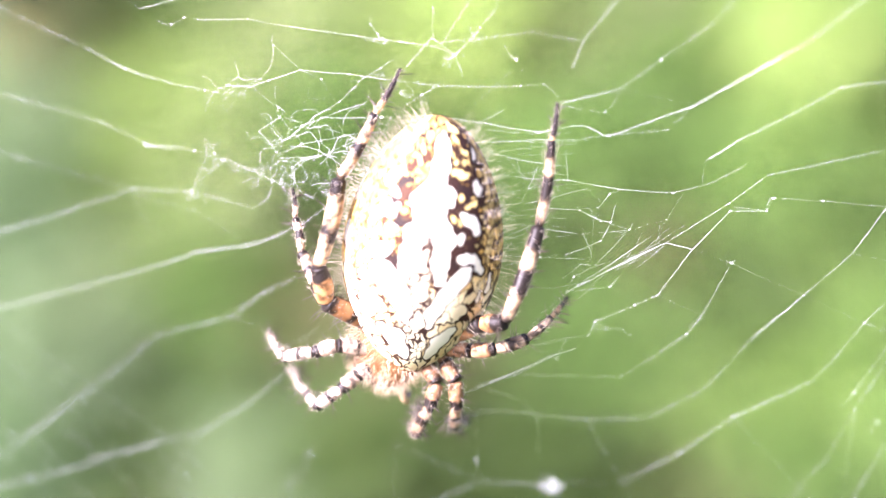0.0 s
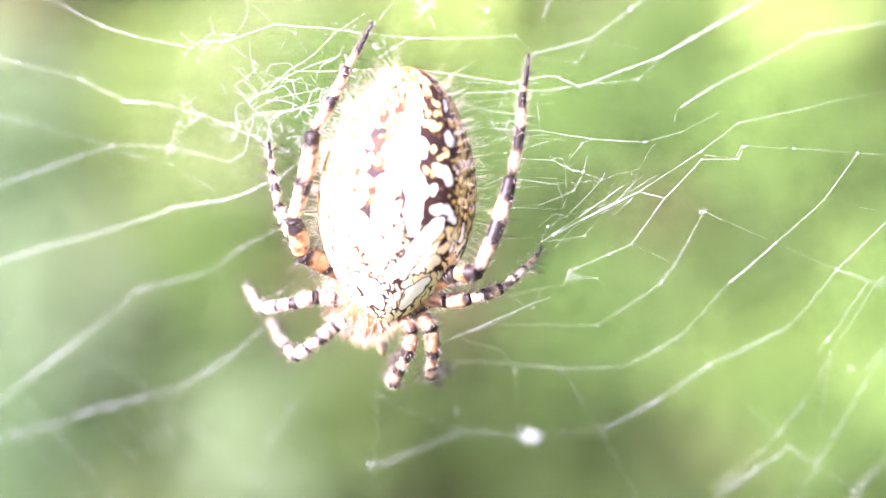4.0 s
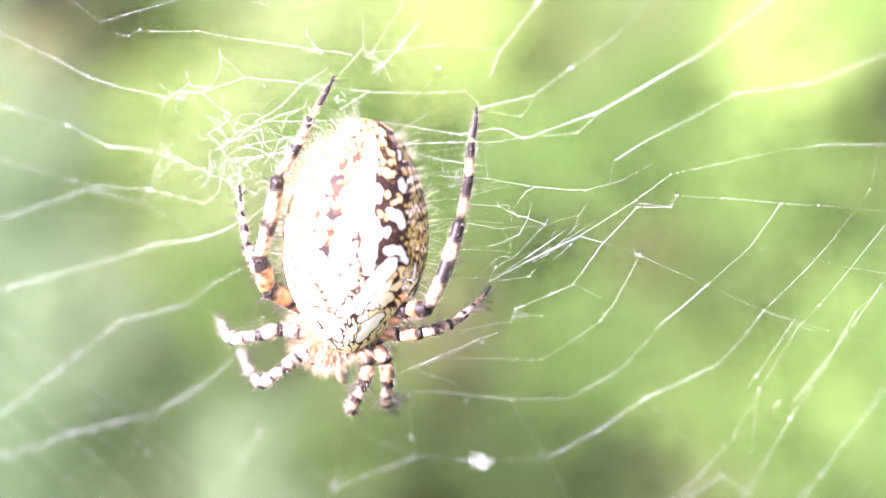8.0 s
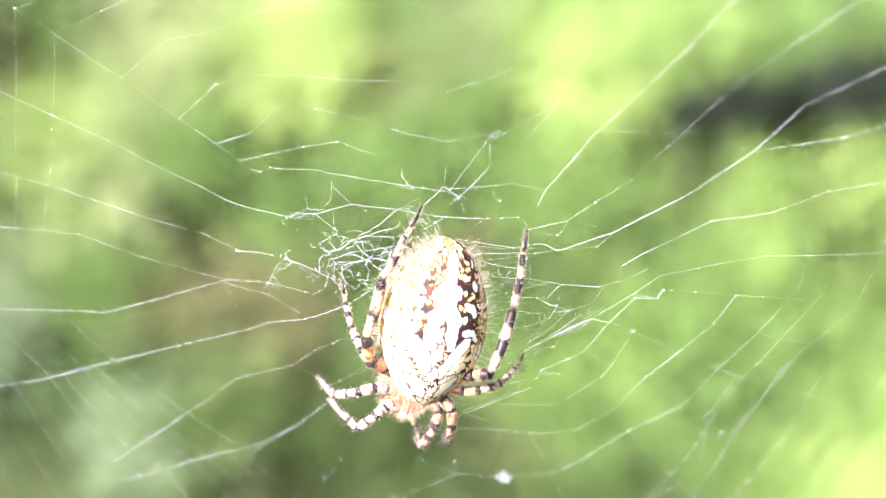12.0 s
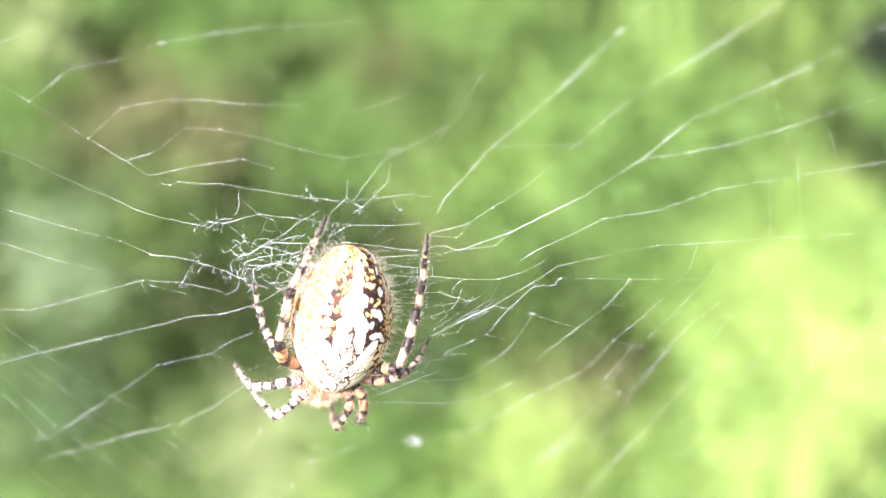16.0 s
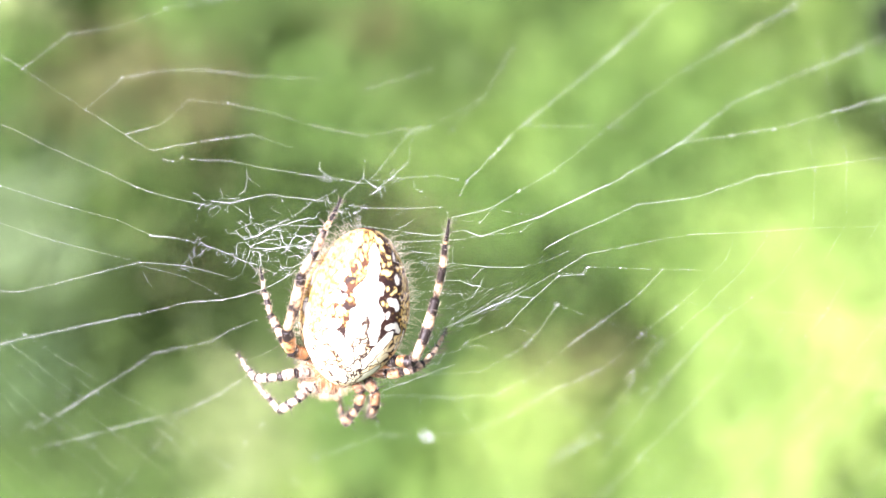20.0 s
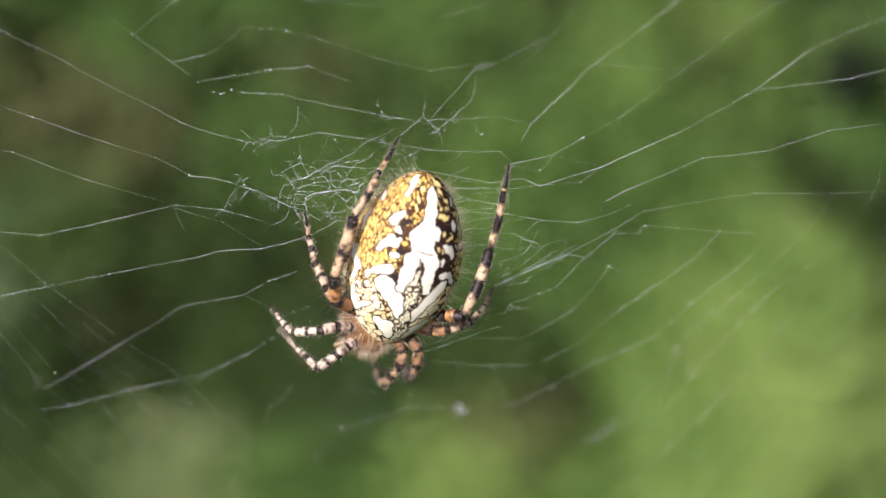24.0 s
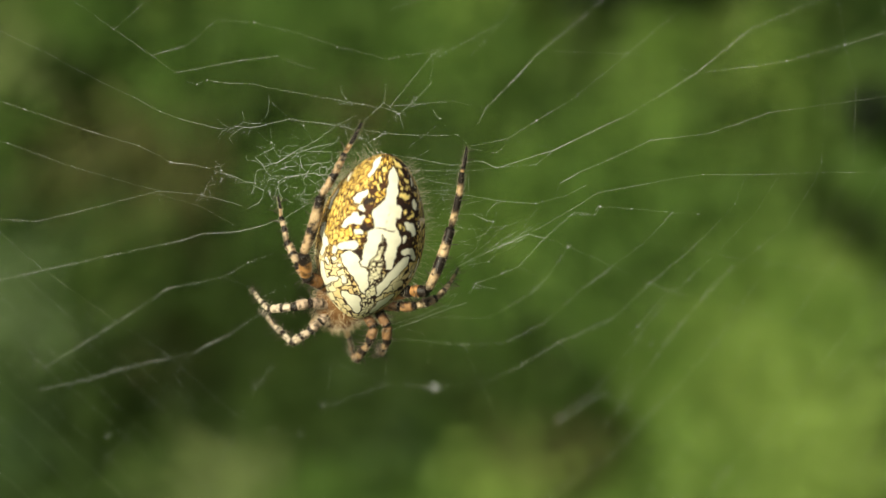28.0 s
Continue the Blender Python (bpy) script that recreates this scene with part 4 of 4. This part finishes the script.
MARKS_A = MARKS_A_1 + MARKS_A_2
MARKS_B = (
    (1.31, 3.52, 1.81, 3.77, 0.11, 0.24), (1.81, 3.77, 2.39, 4.27, 0.24, 0.2), (1.48, 4.51, 1.5, 4.53, 0.22, 0.22), (1.86, 5.41, 2.48, 5.56, 0.17, 0.26),
    (2.48, 5.56, 3.11, 6.07, 0.26, 0.15), (2.02, 2.31, 2.28, 2.72, 0.14, 0.17), (2.08, 1.08, 2.01, 1.32, 0.1, 0.11), (3.5, 7.44, 3.53, 7.14, 0.11, 0.09),
    (4.11, 7.07, 3.94, 6.32, 0.15, 0.11),
)
GOLD_BARS = (
    (0.39, 1.91, 1.37, 1.91, 0.12, 0.14), (1.17, 0.99, 1.49, 1.15, 0.1, 0.09), (0.65, 1.45, 0.67, 1.47, 0.11, 0.11), (1.14, 1.46, 1.16, 1.48, 0.09, 0.09),
    (0.87, 3.68, 0.95, 3.83, 0.12, 0.1), (1.26, 3.68, 1.34, 3.83, 0.12, 0.1), (0.41, 0.2, 1.16, 0.32, 0.1, 0.14), (0.72, 0.6, 0.98, 0.74, 0.13, 0.09),
    (-1.26, 0.6, -0.94, 0.46, 0.1, 0.09), (-1.31, 1.01, -1.16, 1.28, 0.1, 0.09), (1.22, 2.81, 1.24, 2.83, 0.1, 0.1), (1.58, 3.22, 2.03, 3.09, 0.1, 0.09),
    (-1.44, 1.51, -1.33, 1.64, 0.1, 0.09),
)
DARK_PATCHES_1 = (
    (1.03, 2.42, 1.51, 2.72, 0.26, 0.22), (1.51, 2.72, 1.68, 2.29, 0.2, 0.11), (0.97, 4.08, 1.81, 4.23, 0.2, 0.15), (1.24, 5.86, 1.43, 5.6, 0.13, 0.17),
    (1.43, 5.6, 2.12, 5.86, 0.17, 0.1), (2.12, 5.86, 2.65, 6.36, 0.1, 0.08), (-1.54, 4.25, -0.89, 4.03, 0.12, 0.07), (-1.3, 4.25, -1.36, 4.44, 0.13, 0.06),
    (-1.08, 5.9, -1.52, 5.82, 0.15, 0.07), (-2.01, 2.59, -1.48, 2.33, 0.1, 0.13), (-1.51, 0.65, -1.63, 0.78, 0.13, 0.1), (0.01, 2.05, 0.45, 2.28, 0.06, 0.13),
    (-0.52, 0.51, 0.45, 0.51, 0.09, 0.09), (0.87, 2.66, 1.15, 3.47, 0.11, 0.07), (1.91, 0.84, 2.43, 0.46, 0.11, 0.07), (-1.73, 2.45, -2.03, 2.73, 0.19, 0.11),
)
DARK_PATCHES_2 = (
    (-1.46, 4.18, -0.9, 4.02, 0.18, 0.11), (-1.15, 5.76, -1.82, 5.79, 0.18, 0.07),
)
DARK_PATCHES = DARK_PATCHES_1 + DARK_PATCHES_2


def strokes(a, b, table, melt=16.0):
    """Signed distance to a group of strokes that run softly into one another."""
    return -np.log(sum(np.exp(-melt * np.clip(blob(a, b, *row), -3, 3)) for row in table)) / melt


def skin(a, b):
    """Pigment of the abdomen: a white leaf-shaped figure edged with dark brown, on a gold and brown net. a: across, b: from the rear, in mm."""
    rng = np.random.RandomState(3)
    lay = lambda col, k, c: col * (1 - k[..., None]) + c * k[..., None]
    step = lambda d, w: np.clip(d / w + 0.5, 0, 1)
    wob = 0.05 * np.sin(2.3 * b + 1.1 * a) + 0.045 * np.sin(6.1 * b - 4.7 * a + 1.0) + 0.025 * np.sin(13 * b + 9 * a)
    wob2 = 0.05 * np.sin(2.9 * a + 0.6) + 0.045 * np.sin(5.7 * b + 4.9 * a) + 0.025 * np.sin(15 * a - 8 * b)
    x, y = a + wob, b + wob2
    e1, v1 = cells(a + 1.6 * wob, b + 1.6 * wob2, 0.33, rng, 1.15)
    e2, v2 = cells(a + 1.5 * wob, b + 1.5 * wob2, 0.30, rng, 1.3)
    e4, v4 = cells(a + 2.2 * wob + 0.15 * b, b + 2.2 * wob2, 0.64, rng, 1.2)
    e5, v5 = cells(a + 2.0 * wob, b + 2.0 * wob2 - 0.25 * a, 0.46, rng, 0.8)
    e3, v3 = cells(a * 1.0 + 0.8 * np.sin(0.7 * b), b, 0.26, rng, 2.4)
    big = b > 6.6 + 0.5 * np.sin(1.7 * a)
    mid = ~big & (np.abs(a) < 2.3)
    e1, v1 = np.where(big, e4, np.where(mid, e5, e1)), np.where(big, v4, np.where(mid, v5, v1))
    white, cream = np.array([0.80, 0.765, 0.61]), np.array([0.76, 0.68, 0.40])
    gold, amber = np.array([0.87, 0.65, 0.18]), np.array([0.66, 0.38, 0.065])
    dark, brown, rust = np.array([0.012, 0.007, 0.005]), np.array([0.024, 0.0095, 0.0045]), np.array([0.105, 0.038, 0.010])
    right = step(a - 0.4, 0.8)
    front = np.clip((b - 5.9) / 1.4, 0, 1)
    # netted ground: gold and amber cells behind, cream towards the front, the lines heavier on the one side
    fill = gold * v1[..., None] + amber * (1 - v1[..., None])
    fill = lay(fill, 0.3 * right * v1, cream)
    fill = lay(fill, front * (0.4 + 0.6 * v1), cream * 0.6 + white * 0.4)
    thick = 0.09 + front * (0.0 - 0.03 * right) + 0.075 * mid + 0.075 * right * mid * (1 - front) + 0.065 * right * (1 - 0.8 * front) * np.clip((3.4 - np.abs(a)) / 0.8, 0, 1) + 0.05 * np.sin(2.1 * a + 1.3 * b) * np.sin(1.7 * b - a)
    ink = np.clip(0.22 + right * 0.75 + front * 0.6 + mid * 0.45, 0, 1)
    col = lay(fill, step(thick - e1, 0.06), rust * (1 - ink[..., None]) + brown * ink[..., None])
    # finer, drawn-out net low on the flanks
    flank = np.clip((np.abs(a - 0.2) - np.interp(b, (0.0, 1.5, 4.0), (1.5, 2.1, 2.85))) / 0.7, 0, 1) * np.clip((7.6 - b) / 1.2, 0, 1) * np.where(a > 0, 1.0, 0.5)
    net = lay((amber * 0.5 + gold * 0.45 + cream * 0.15) * (0.5 + 0.6 * v3[..., None]), step(0.085 - e3, 0.06), brown * 1.4)
    col = lay(col, flank, net)
    col = lay(col, step(-strokes(x, y, DARK_PATCHES), 0.08), dark * 0.6 + brown * 0.4)
    gd = strokes(x, y, GOLD_BARS)
    col = lay(col, step(0.07 - gd, 0.05), brown)
    col = lay(col, step(-gd, 0.06), gold * 0.8 + cream * 0.2)
    for table, edge in ((MARKS_A, 0.075), (MARKS_B, 0.11), (ARMS, 0.105), (FIGURE, 0.10)):
        d = strokes(x, y, table) - (0.07 if table is ARMS else 0.0)
        rim = edge + 0.045 * right * (b < 6.5) + 0.025 * np.sin(4.3 * a + 2.9 * b)
        col = lay(col, step(rim - d, 0.05), brown)
        col = lay(col, step(-d, 0.055), white)
    # netted band down the middle, between lobes and arms
    at = (4.37, 5.19, 5.91, 6.74, 7.44, 8.28, 9.04, 9.81, 10.96)
    middle = np.interp(b, at, (-0.17, 0.07, 0.17, 0.27, 0.51, 0.66, 0.82, 0.78, 0.92))
    half = np.interp(b, at, (0.04, 0.12, 0.33, 0.50, 0.40, 0.31, 0.31, 0.52, 0.35))
    gap = np.abs(a + 0.6 * wob - middle) - half - 0.06 * np.sin(5.2 * b)
    on = (b > 4.3) & (b < 11.2)
    fine = lay(cream * 0.55 + white * 0.4 * (0.85 + 0.2 * v2[..., None]), step(0.07 - e2 + 0.045 * np.sin(5 * a + 3 * b), 0.06), brown)
    col = lay(col, step(-gap, 0.06) * on, fine)
    col = lay(col, step(0.06 - np.abs(gap), 0.05) * on * (0.85 + 0.15 * np.sin(9 * b)), brown)
    seam = step(0.035 - np.abs(b - 4.0 - 0.06 * np.sin(4 * a)), 0.05) * (np.abs(a + 0.05) < 0.7)
    rib = step(0.03 - np.abs(a + 0.12 + 0.03 * np.sin(6 * b)), 0.04) * ((b > 2.6) & (b < 5.2)) * (0.5 + 0.5 * np.sin(13 * b))
    col = lay(col, np.clip(seam + 0.7 * rib, 0, 1), brown * 1.5)
    # a faint grey bloom and fine pits on the pale marks
    pits = np.clip(np.sin(31 * a + 3 * np.sin(7 * b)) * np.sin(29 * b + 3 * np.sin(9 * a)) - 0.93, 0, 1) * 8
    col = col * (1 - 0.35 * np.clip(pits, 0, 1)[..., None])
    return np.clip(col, 0.006, 0.88)


def abdomen():
    ns, na = 460, 500
    s = (1 - np.cos(np.pi * np.linspace(0.004, 0.996, ns))) / 2 * 0.55 + np.linspace(0.002, 0.998, ns) * 0.45
    th = np.concatenate([np.linspace(-115, 115, 420), np.linspace(115, 245, na - 420 + 2)[1:-1]])
    th = np.radians(th)
    S, TH = np.meshgrid(s, th, indexing="ij")
    w = girth(S)
    b = S * LENGTH
    lat = np.sin(TH) * HALF_W * w
    up = np.cos(TH) * HALF_H * w * (1 - 0.05 * np.cos(TH))
    # humped along the back, slightly creased where the muscles attach
    up = up + 0.25 * np.sin(np.pi * S) * (np.cos(TH) > 0) * np.cos(TH)
    a = TH * HALF_W * (0.35 + 0.65 * w)
    # the figure does not lie quite along the middle of what is turned up: it slants over the back
    slant = np.radians(np.interp(S, (0.0, 0.13, 0.4, 0.57, 0.73, 1.0), (26.0, 24.0, 15.0, 9.0, 4.0, 4.0)))
    a = a - slant * HALF_W * (0.35 + 0.65 * w)
    col = skin(np.where(np.abs(TH) < 2.2, a, 6.5), b)
    P = REAR - AXIS * (b[..., None]) + RIGHT * lat[..., None] + BACK * up[..., None]
    V = (P.reshape(-1, 3) - ORIGIN) * MM
    n = len(th)
    idx = np.arange(ns * n).reshape(ns, n)
    nxt = np.roll(idx, -1, axis=1)
    F = np.stack([idx[:-1], nxt[:-1], nxt[1:], idx[1:]], -1).reshape(-1, 4).tolist()
    F += [idx[0][::-1].tolist(), idx[-1].tolist()]
    body = part("abdomen", (V, F, col.reshape(-1, 3)), ABDOMEN, SPIDER, "white, gold and black patterned abdomen")
    # fine pale hair standing off the skin
    rng = random.Random(8)
    bits = []
    for _ in range(950):
        ss, t = rng.uniform(0.01, 0.97), radians(rng.choice((-1, -1, 1)) * rng.uniform(62, 125))
        ww = float(girth(ss))
        p = REAR - AXIS * ss * LENGTH + RIGHT * math.sin(t) * HALF_W * ww + BACK * (math.cos(t) * HALF_H * ww * (1 - 0.05 * math.cos(t)) + (0.25 * math.sin(math.pi * ss) * max(0, math.cos(t))))
        out = RIGHT * math.sin(t) + BACK * math.cos(t) + AXIS * (0.8 - 1.5 * ss)
        out = out + np.array([rng.gauss(0, 0.3) for _ in range(3)])
        bits.append(spike((p - ORIGIN) * MM, out, rng.uniform(0.35, 1.3) * MM, 0.0055 * MM, 0.2, rng))
    part("hair", merge(bits), HAIR, body, "fine pale hair")["kind"] = "stuff"


CREAM, PEACH, RUST, BLACK = np.array([0.60, 0.44, 0.26]), np.array([0.53, 0.28, 0.105]), np.array([0.25, 0.105, 0.042]), np.array([0.015, 0.011, 0.009])


def banded(bands, base):
    """Colour along a segment: base, with black bands (from, to) blending softly."""
    def colour(u, p):
        u += 0.09 * noise.noise((p * 2300).tolist()) + 0.04 * noise.noise((p * 6000).tolist())
        k = max([min(1.0, max(0.0, min(u - lo, hi - u) / 0.07 + 0.5)) for lo, hi in bands] or [0.0])
        g = noise.noise((p * 1700 + 3).tolist())
        h = noise.noise((p * 700 + 9).tolist())
        f = noise.noise((p * 3900 + 5).tolist())
        own = (base * (0.87 - 0.2 * h) + RUST * (0.13 + 0.2 * h)) * (1 + 0.25 * g) * (1 - max(0.0, g - 0.12) * 1.3) * (1 - 0.75 * min(1.0, max(0.0, f - 0.15) * 4))
        return own * (1 - k) + BLACK * k
    return colour


def leg(points, rng, size=1.0, pale=0.0, slim=1.0, earth=0.0):
    """A leg of five segments from the body outward, each swelling a little towards its end; thing > leg (femur) > the rest."""
    P = [(np.array(p) - ORIGIN) for p in points]
    names = ("leg", "patella", "tibia", "metatarsus", "tarsus")
    width = ((0.40, 0.46), (0.42, 0.40), (0.33, 0.37), (0.25, 0.22), (0.16, 0.09))
    bands = (((0.28, 0.44), (0.84, 1.1)), ((0.62, 1.1),), ((-0.1, 0.03), (0.32, 0.52), (0.80, 1.1)), ((-0.1, 0.06), (0.36, 0.60), (0.84, 1.1)), ((0.3, 1.1),))
    bands = [[(lo if lo < 0 else (lo + hi) / 2 - (hi - lo) / 2 * slim if hi < 1 else 1 - (1 - lo) * slim, hi * slim if lo < 0 else (lo + hi) / 2 + (hi - lo) / 2 * slim if hi < 1 else hi) for lo, hi in row] for row in bands]
    ash = np.array([0.60, 0.57, 0.51])
    umber = np.array([0.15, 0.085, 0.042])
    bases = [(c * (1 - pale) + ash * pale) * (1 - earth) + umber * earth for c in (RUST * 0.6 + PEACH * 0.4, RUST * 0.25 + PEACH * 0.75, CREAM, CREAM, PEACH * 0.6 + CREAM * 0.4)]
    root, down = None, []
    for k in range(5):
        a, b = P[k], P[k + 1]
        d = b - a
        bow = np.cross(d, (0.2, 0.1, 1.0))
        bow = bow / (np.linalg.norm(bow) + 1e-9) * 0.03 * np.linalg.norm(d)
        n = 34
        us = np.linspace(0, 1, n)
        pts = [a + d * u + bow * math.sin(math.pi * u) for u in us]
        r0, r1 = width[k]
        rad = [(r0 + (r1 - r0) * u) * (0.80 + 0.20 * math.sin(math.pi * min(1, u * 1.15)) + 0.10 * u) * size for u in us]
        rad[0] *= 0.8
        rad[-1] *= 0.72
        ob = part(names[k], tube(np.array(pts) * MM, np.array(rad) * MM, 14, banded(bands[k], bases[k])), CUTICLE, SPIDER if k == 0 else root,
                  "leg banded in cream, orange and black" if k == 0 else "")
        root = ob if k == 0 else root
        # bristles
        bits = []
        ln = np.linalg.norm(d)
        for _ in range(int(16 + 13 * ln)):
            u = rng.uniform(0.03, 0.97)
            c = a + d * u + bow * math.sin(math.pi * u)
            w = rng.uniform(0, 6.28)
            t = d / ln
            e = np.cross(t, (0.3, 0.8, 0.5))
            e /= np.linalg.norm(e)
            f = np.cross(t, e)
            o = e * math.cos(w) + f * math.sin(w)
            r = r0 + (r1 - r0) * u
            stout = rng.random() < 0.28
            bits.append(spike((c + o * r * 0.8) * MM, o + t * rng.uniform(0.2, 0.6), (rng.uniform(0.5, 0.95) if stout else rng.uniform(0.25, 0.5)) * MM,
                              (0.028 if stout else 0.008) * MM, 0.06, rng))
        part("bristles", merge(bits), BRISTLE, root if k else ob)["kind"] = "stuff"
        # short pale down between the bristles
        for _ in range(int(40 * ln)):
            u, w = rng.uniform(0.02, 0.98), rng.uniform(0, 6.28)
            t = d / ln
            e = np.cross(t, (0.3, 0.8, 0.5))
            e /= np.linalg.norm(e)
            o = e * math.cos(w) + np.cross(t, e) * math.sin(w)
            down.append(spike((a + d * u + bow * math.sin(math.pi * u) + o * (r0 + (r1 - r0) * u) * 0.85 * size) * MM, o + t * rng.uniform(0.3, 1.2), rng.uniform(0.15, 0.38) * MM, 0.006 * MM, 0.15, rng))
    part("down", merge(down), HAIR, root, "fine pale hair on the leg")["kind"] = "stuff"


def ellipsoid(c, axes, radii, ns=24, na=32, bumpy=0.0):
    V, C = [], []
    for i in range(ns + 1):
        f = math.pi * i / ns
        for j in range(na):
            w = 2 * math.pi * j / na
            v = np.array([math.sin(f) * math.cos(w), math.sin(f) * math.sin(w), math.cos(f)])
            q = 1 + bumpy * noise.noise((v * 3)[:].tolist())
            V.append(c + sum(axes[k] * radii[k] * v[k] * q for k in range(3)))
            g = noise.noise((v * 2.5 + 4).tolist()) * 0.5 + 0.5
            C.append((RUST * (1 - g) + PEACH * g) * 0.42)
    F = [(i * na + j, i * na + (j + 1) % na, (i + 1) * na + (j + 1) % na, (i + 1) * na + j) for i in range(ns) for j in range(na)]
    return (np.array(V) - ORIGIN) * MM, F, np.array(C)


def head():
    rng = random.Random(21)
    c = np.array([-4.2, -2.9, 2.1])
    fwd = np.array([-0.35, -0.92, 0.15])
    fwd /= np.linalg.norm(fwd)
    up = BACK - fwd * (BACK @ fwd)
    up /= np.linalg.norm(up)
    rt = np.cross(fwd, up)
    ob = part("cephalothorax", ellipsoid(c, (rt, fwd, up), (1.75, 1.9, 1.25), bumpy=0.06), CUTICLE, SPIDER, "tan hairy head and thorax")
    for sgn in (-1, 1):
        part("chelicera", ellipsoid(c + fwd * 1.75 + rt * 0.45 * sgn - up * 0.7, (rt, fwd, up), (0.42, 0.5, 0.85), 12, 16), CUTICLE, ob)
        base = c + fwd * 1.6 + rt * 0.9 * sgn - up * 0.3
        pts = [base, base + fwd * 0.6 + rt * 0.35 * sgn, base + fwd * 1.0 + rt * 0.4 * sgn - up * 0.6, base + fwd * 0.8 + rt * 0.3 * sgn - up * 1.3]
        part("palp", tube((np.array(pts) - ORIGIN) * MM, np.array([0.2, 0.19, 0.17, 0.1]) * MM, 10, banded(((0.4, 0.6),), CREAM)), CUTICLE, ob)
        for lat, hgt, r in ((0.18, 0.55, 0.11), (0.16, 0.30, 0.11), (0.75, 0.35, 0.09), (0.85, 0.25, 0.08)):
            part("eye", ellipsoid(c + fwd * (1.72 - 0.35 * lat) + rt * lat * sgn + up * hgt, (rt, fwd, up), (r, r, r), 8, 10), EYE, ob)
    bits = []
    for _ in range(1500):
        v = np.array([rng.gauss(0, 1), rng.gauss(0, 1), abs(rng.gauss(0, 1)) * 0.9])
        v /= np.linalg.norm(v)
        p = c + rt * v[0] * 1.75 + fwd * v[1] * 1.9 + up * v[2] * 1.25
        o = rt * v[0] + fwd * (v[1] + 0.35) + up * v[2] + np.array([rng.gauss(0, 0.3) for _ in range(3)])
        bits.append(spike((p - ORIGIN) * MM, o, rng.uniform(0.3, 0.75) * MM, 0.007 * MM, 0.25, rng))
    part("hair", merge(bits), TAN_HAIR, ob, "dense tan hair")["kind"] = "stuff"


abdomen()
head()
LEGS_RIGHT = (
    ((-2.0, -2.2, 2.4), (0.6, -0.9, 3.6), (1.7, -0.6, 4.1), (3.25, 3.0, 1.9), (4.0, 6.6, 0.7), (4.3, 8.1, 0.0)),
    ((-2.0, -2.6, 2.4), (-0.2, -2.6, 3.0), (0.9, -2.6, 2.9), (2.3, -2.4, 2.3), (3.2, -2.1, 0.9), (3.8, -1.8, -0.5)),
    ((-2.6, -3.2, 2.3), (-1.9, -4.2, 3.2), (-2.3, -5.2, 3.6), (-3.2, -6.8, 3.4), (-3.6, -7.2, 1.2), (-3.9, -7.4, -1.0)),
    ((-1.8, -3.0, 2.3), (-1.0, -4.1, 3.2), (-1.1, -5.4, 3.3), (-1.5, -6.8, 2.6), (-1.6, -7.8, 0.8), (-1.74, -8.5, -1.1)),
)
LEGS_LEFT = (
    ((-5.0, -2.6, 2.8), (-6.3, -2.1, 3.3), (-7.4, -2.4, 3.4), (-9.0, -2.9, 2.9), (-9.8, -3.0, 1.5), (-10.4, -3.0, 0.2)),
    ((-4.8, -3.4, 2.8), (-5.6, -3.7, 3.3), (-6.3, -4.2, 3.7), (-7.5, -4.9, 4.0), (-8.8, -5.0, 1.8), (-9.9, -5.6, -1.1)),
    ((-5.0, -1.5, 2.6), (-6.6, 0.2, 3.2), (-7.0, 0.9, 3.0), (-7.7, 2.0, 2.0), (-8.1, 3.2, 0.8), (-8.3, 4.2, -0.2)),
    ((-5.0, -1.2, 2.8), (-6.4, 0.4, 3.8), (-6.5, 2.2, 3.8), (-5.3, 5.9, 2.6), (-3.7, 8.3, 1.0), (-2.6, 9.9, -0.2)),
)
leg_rng = random.Random(4)
for k, line in enumerate(LEGS_RIGHT + LEGS_LEFT):
    leg(line, leg_rng, (1.0, 0.85, 0.82, 0.82, 0.82, 0.82, 0.8, 1.05)[k], (0.0, 0.1, 0.1, 0.1, 0.5, 0.5, 0.2, 0.0)[k],
        (1.3, 0.7, 0.9, 0.9, 0.8, 0.8, 0.9, 1.0)[k], (0.12, 0.08, 0.75, 0.75, 0.0, 0.0, 0.15, 0.25)[k])
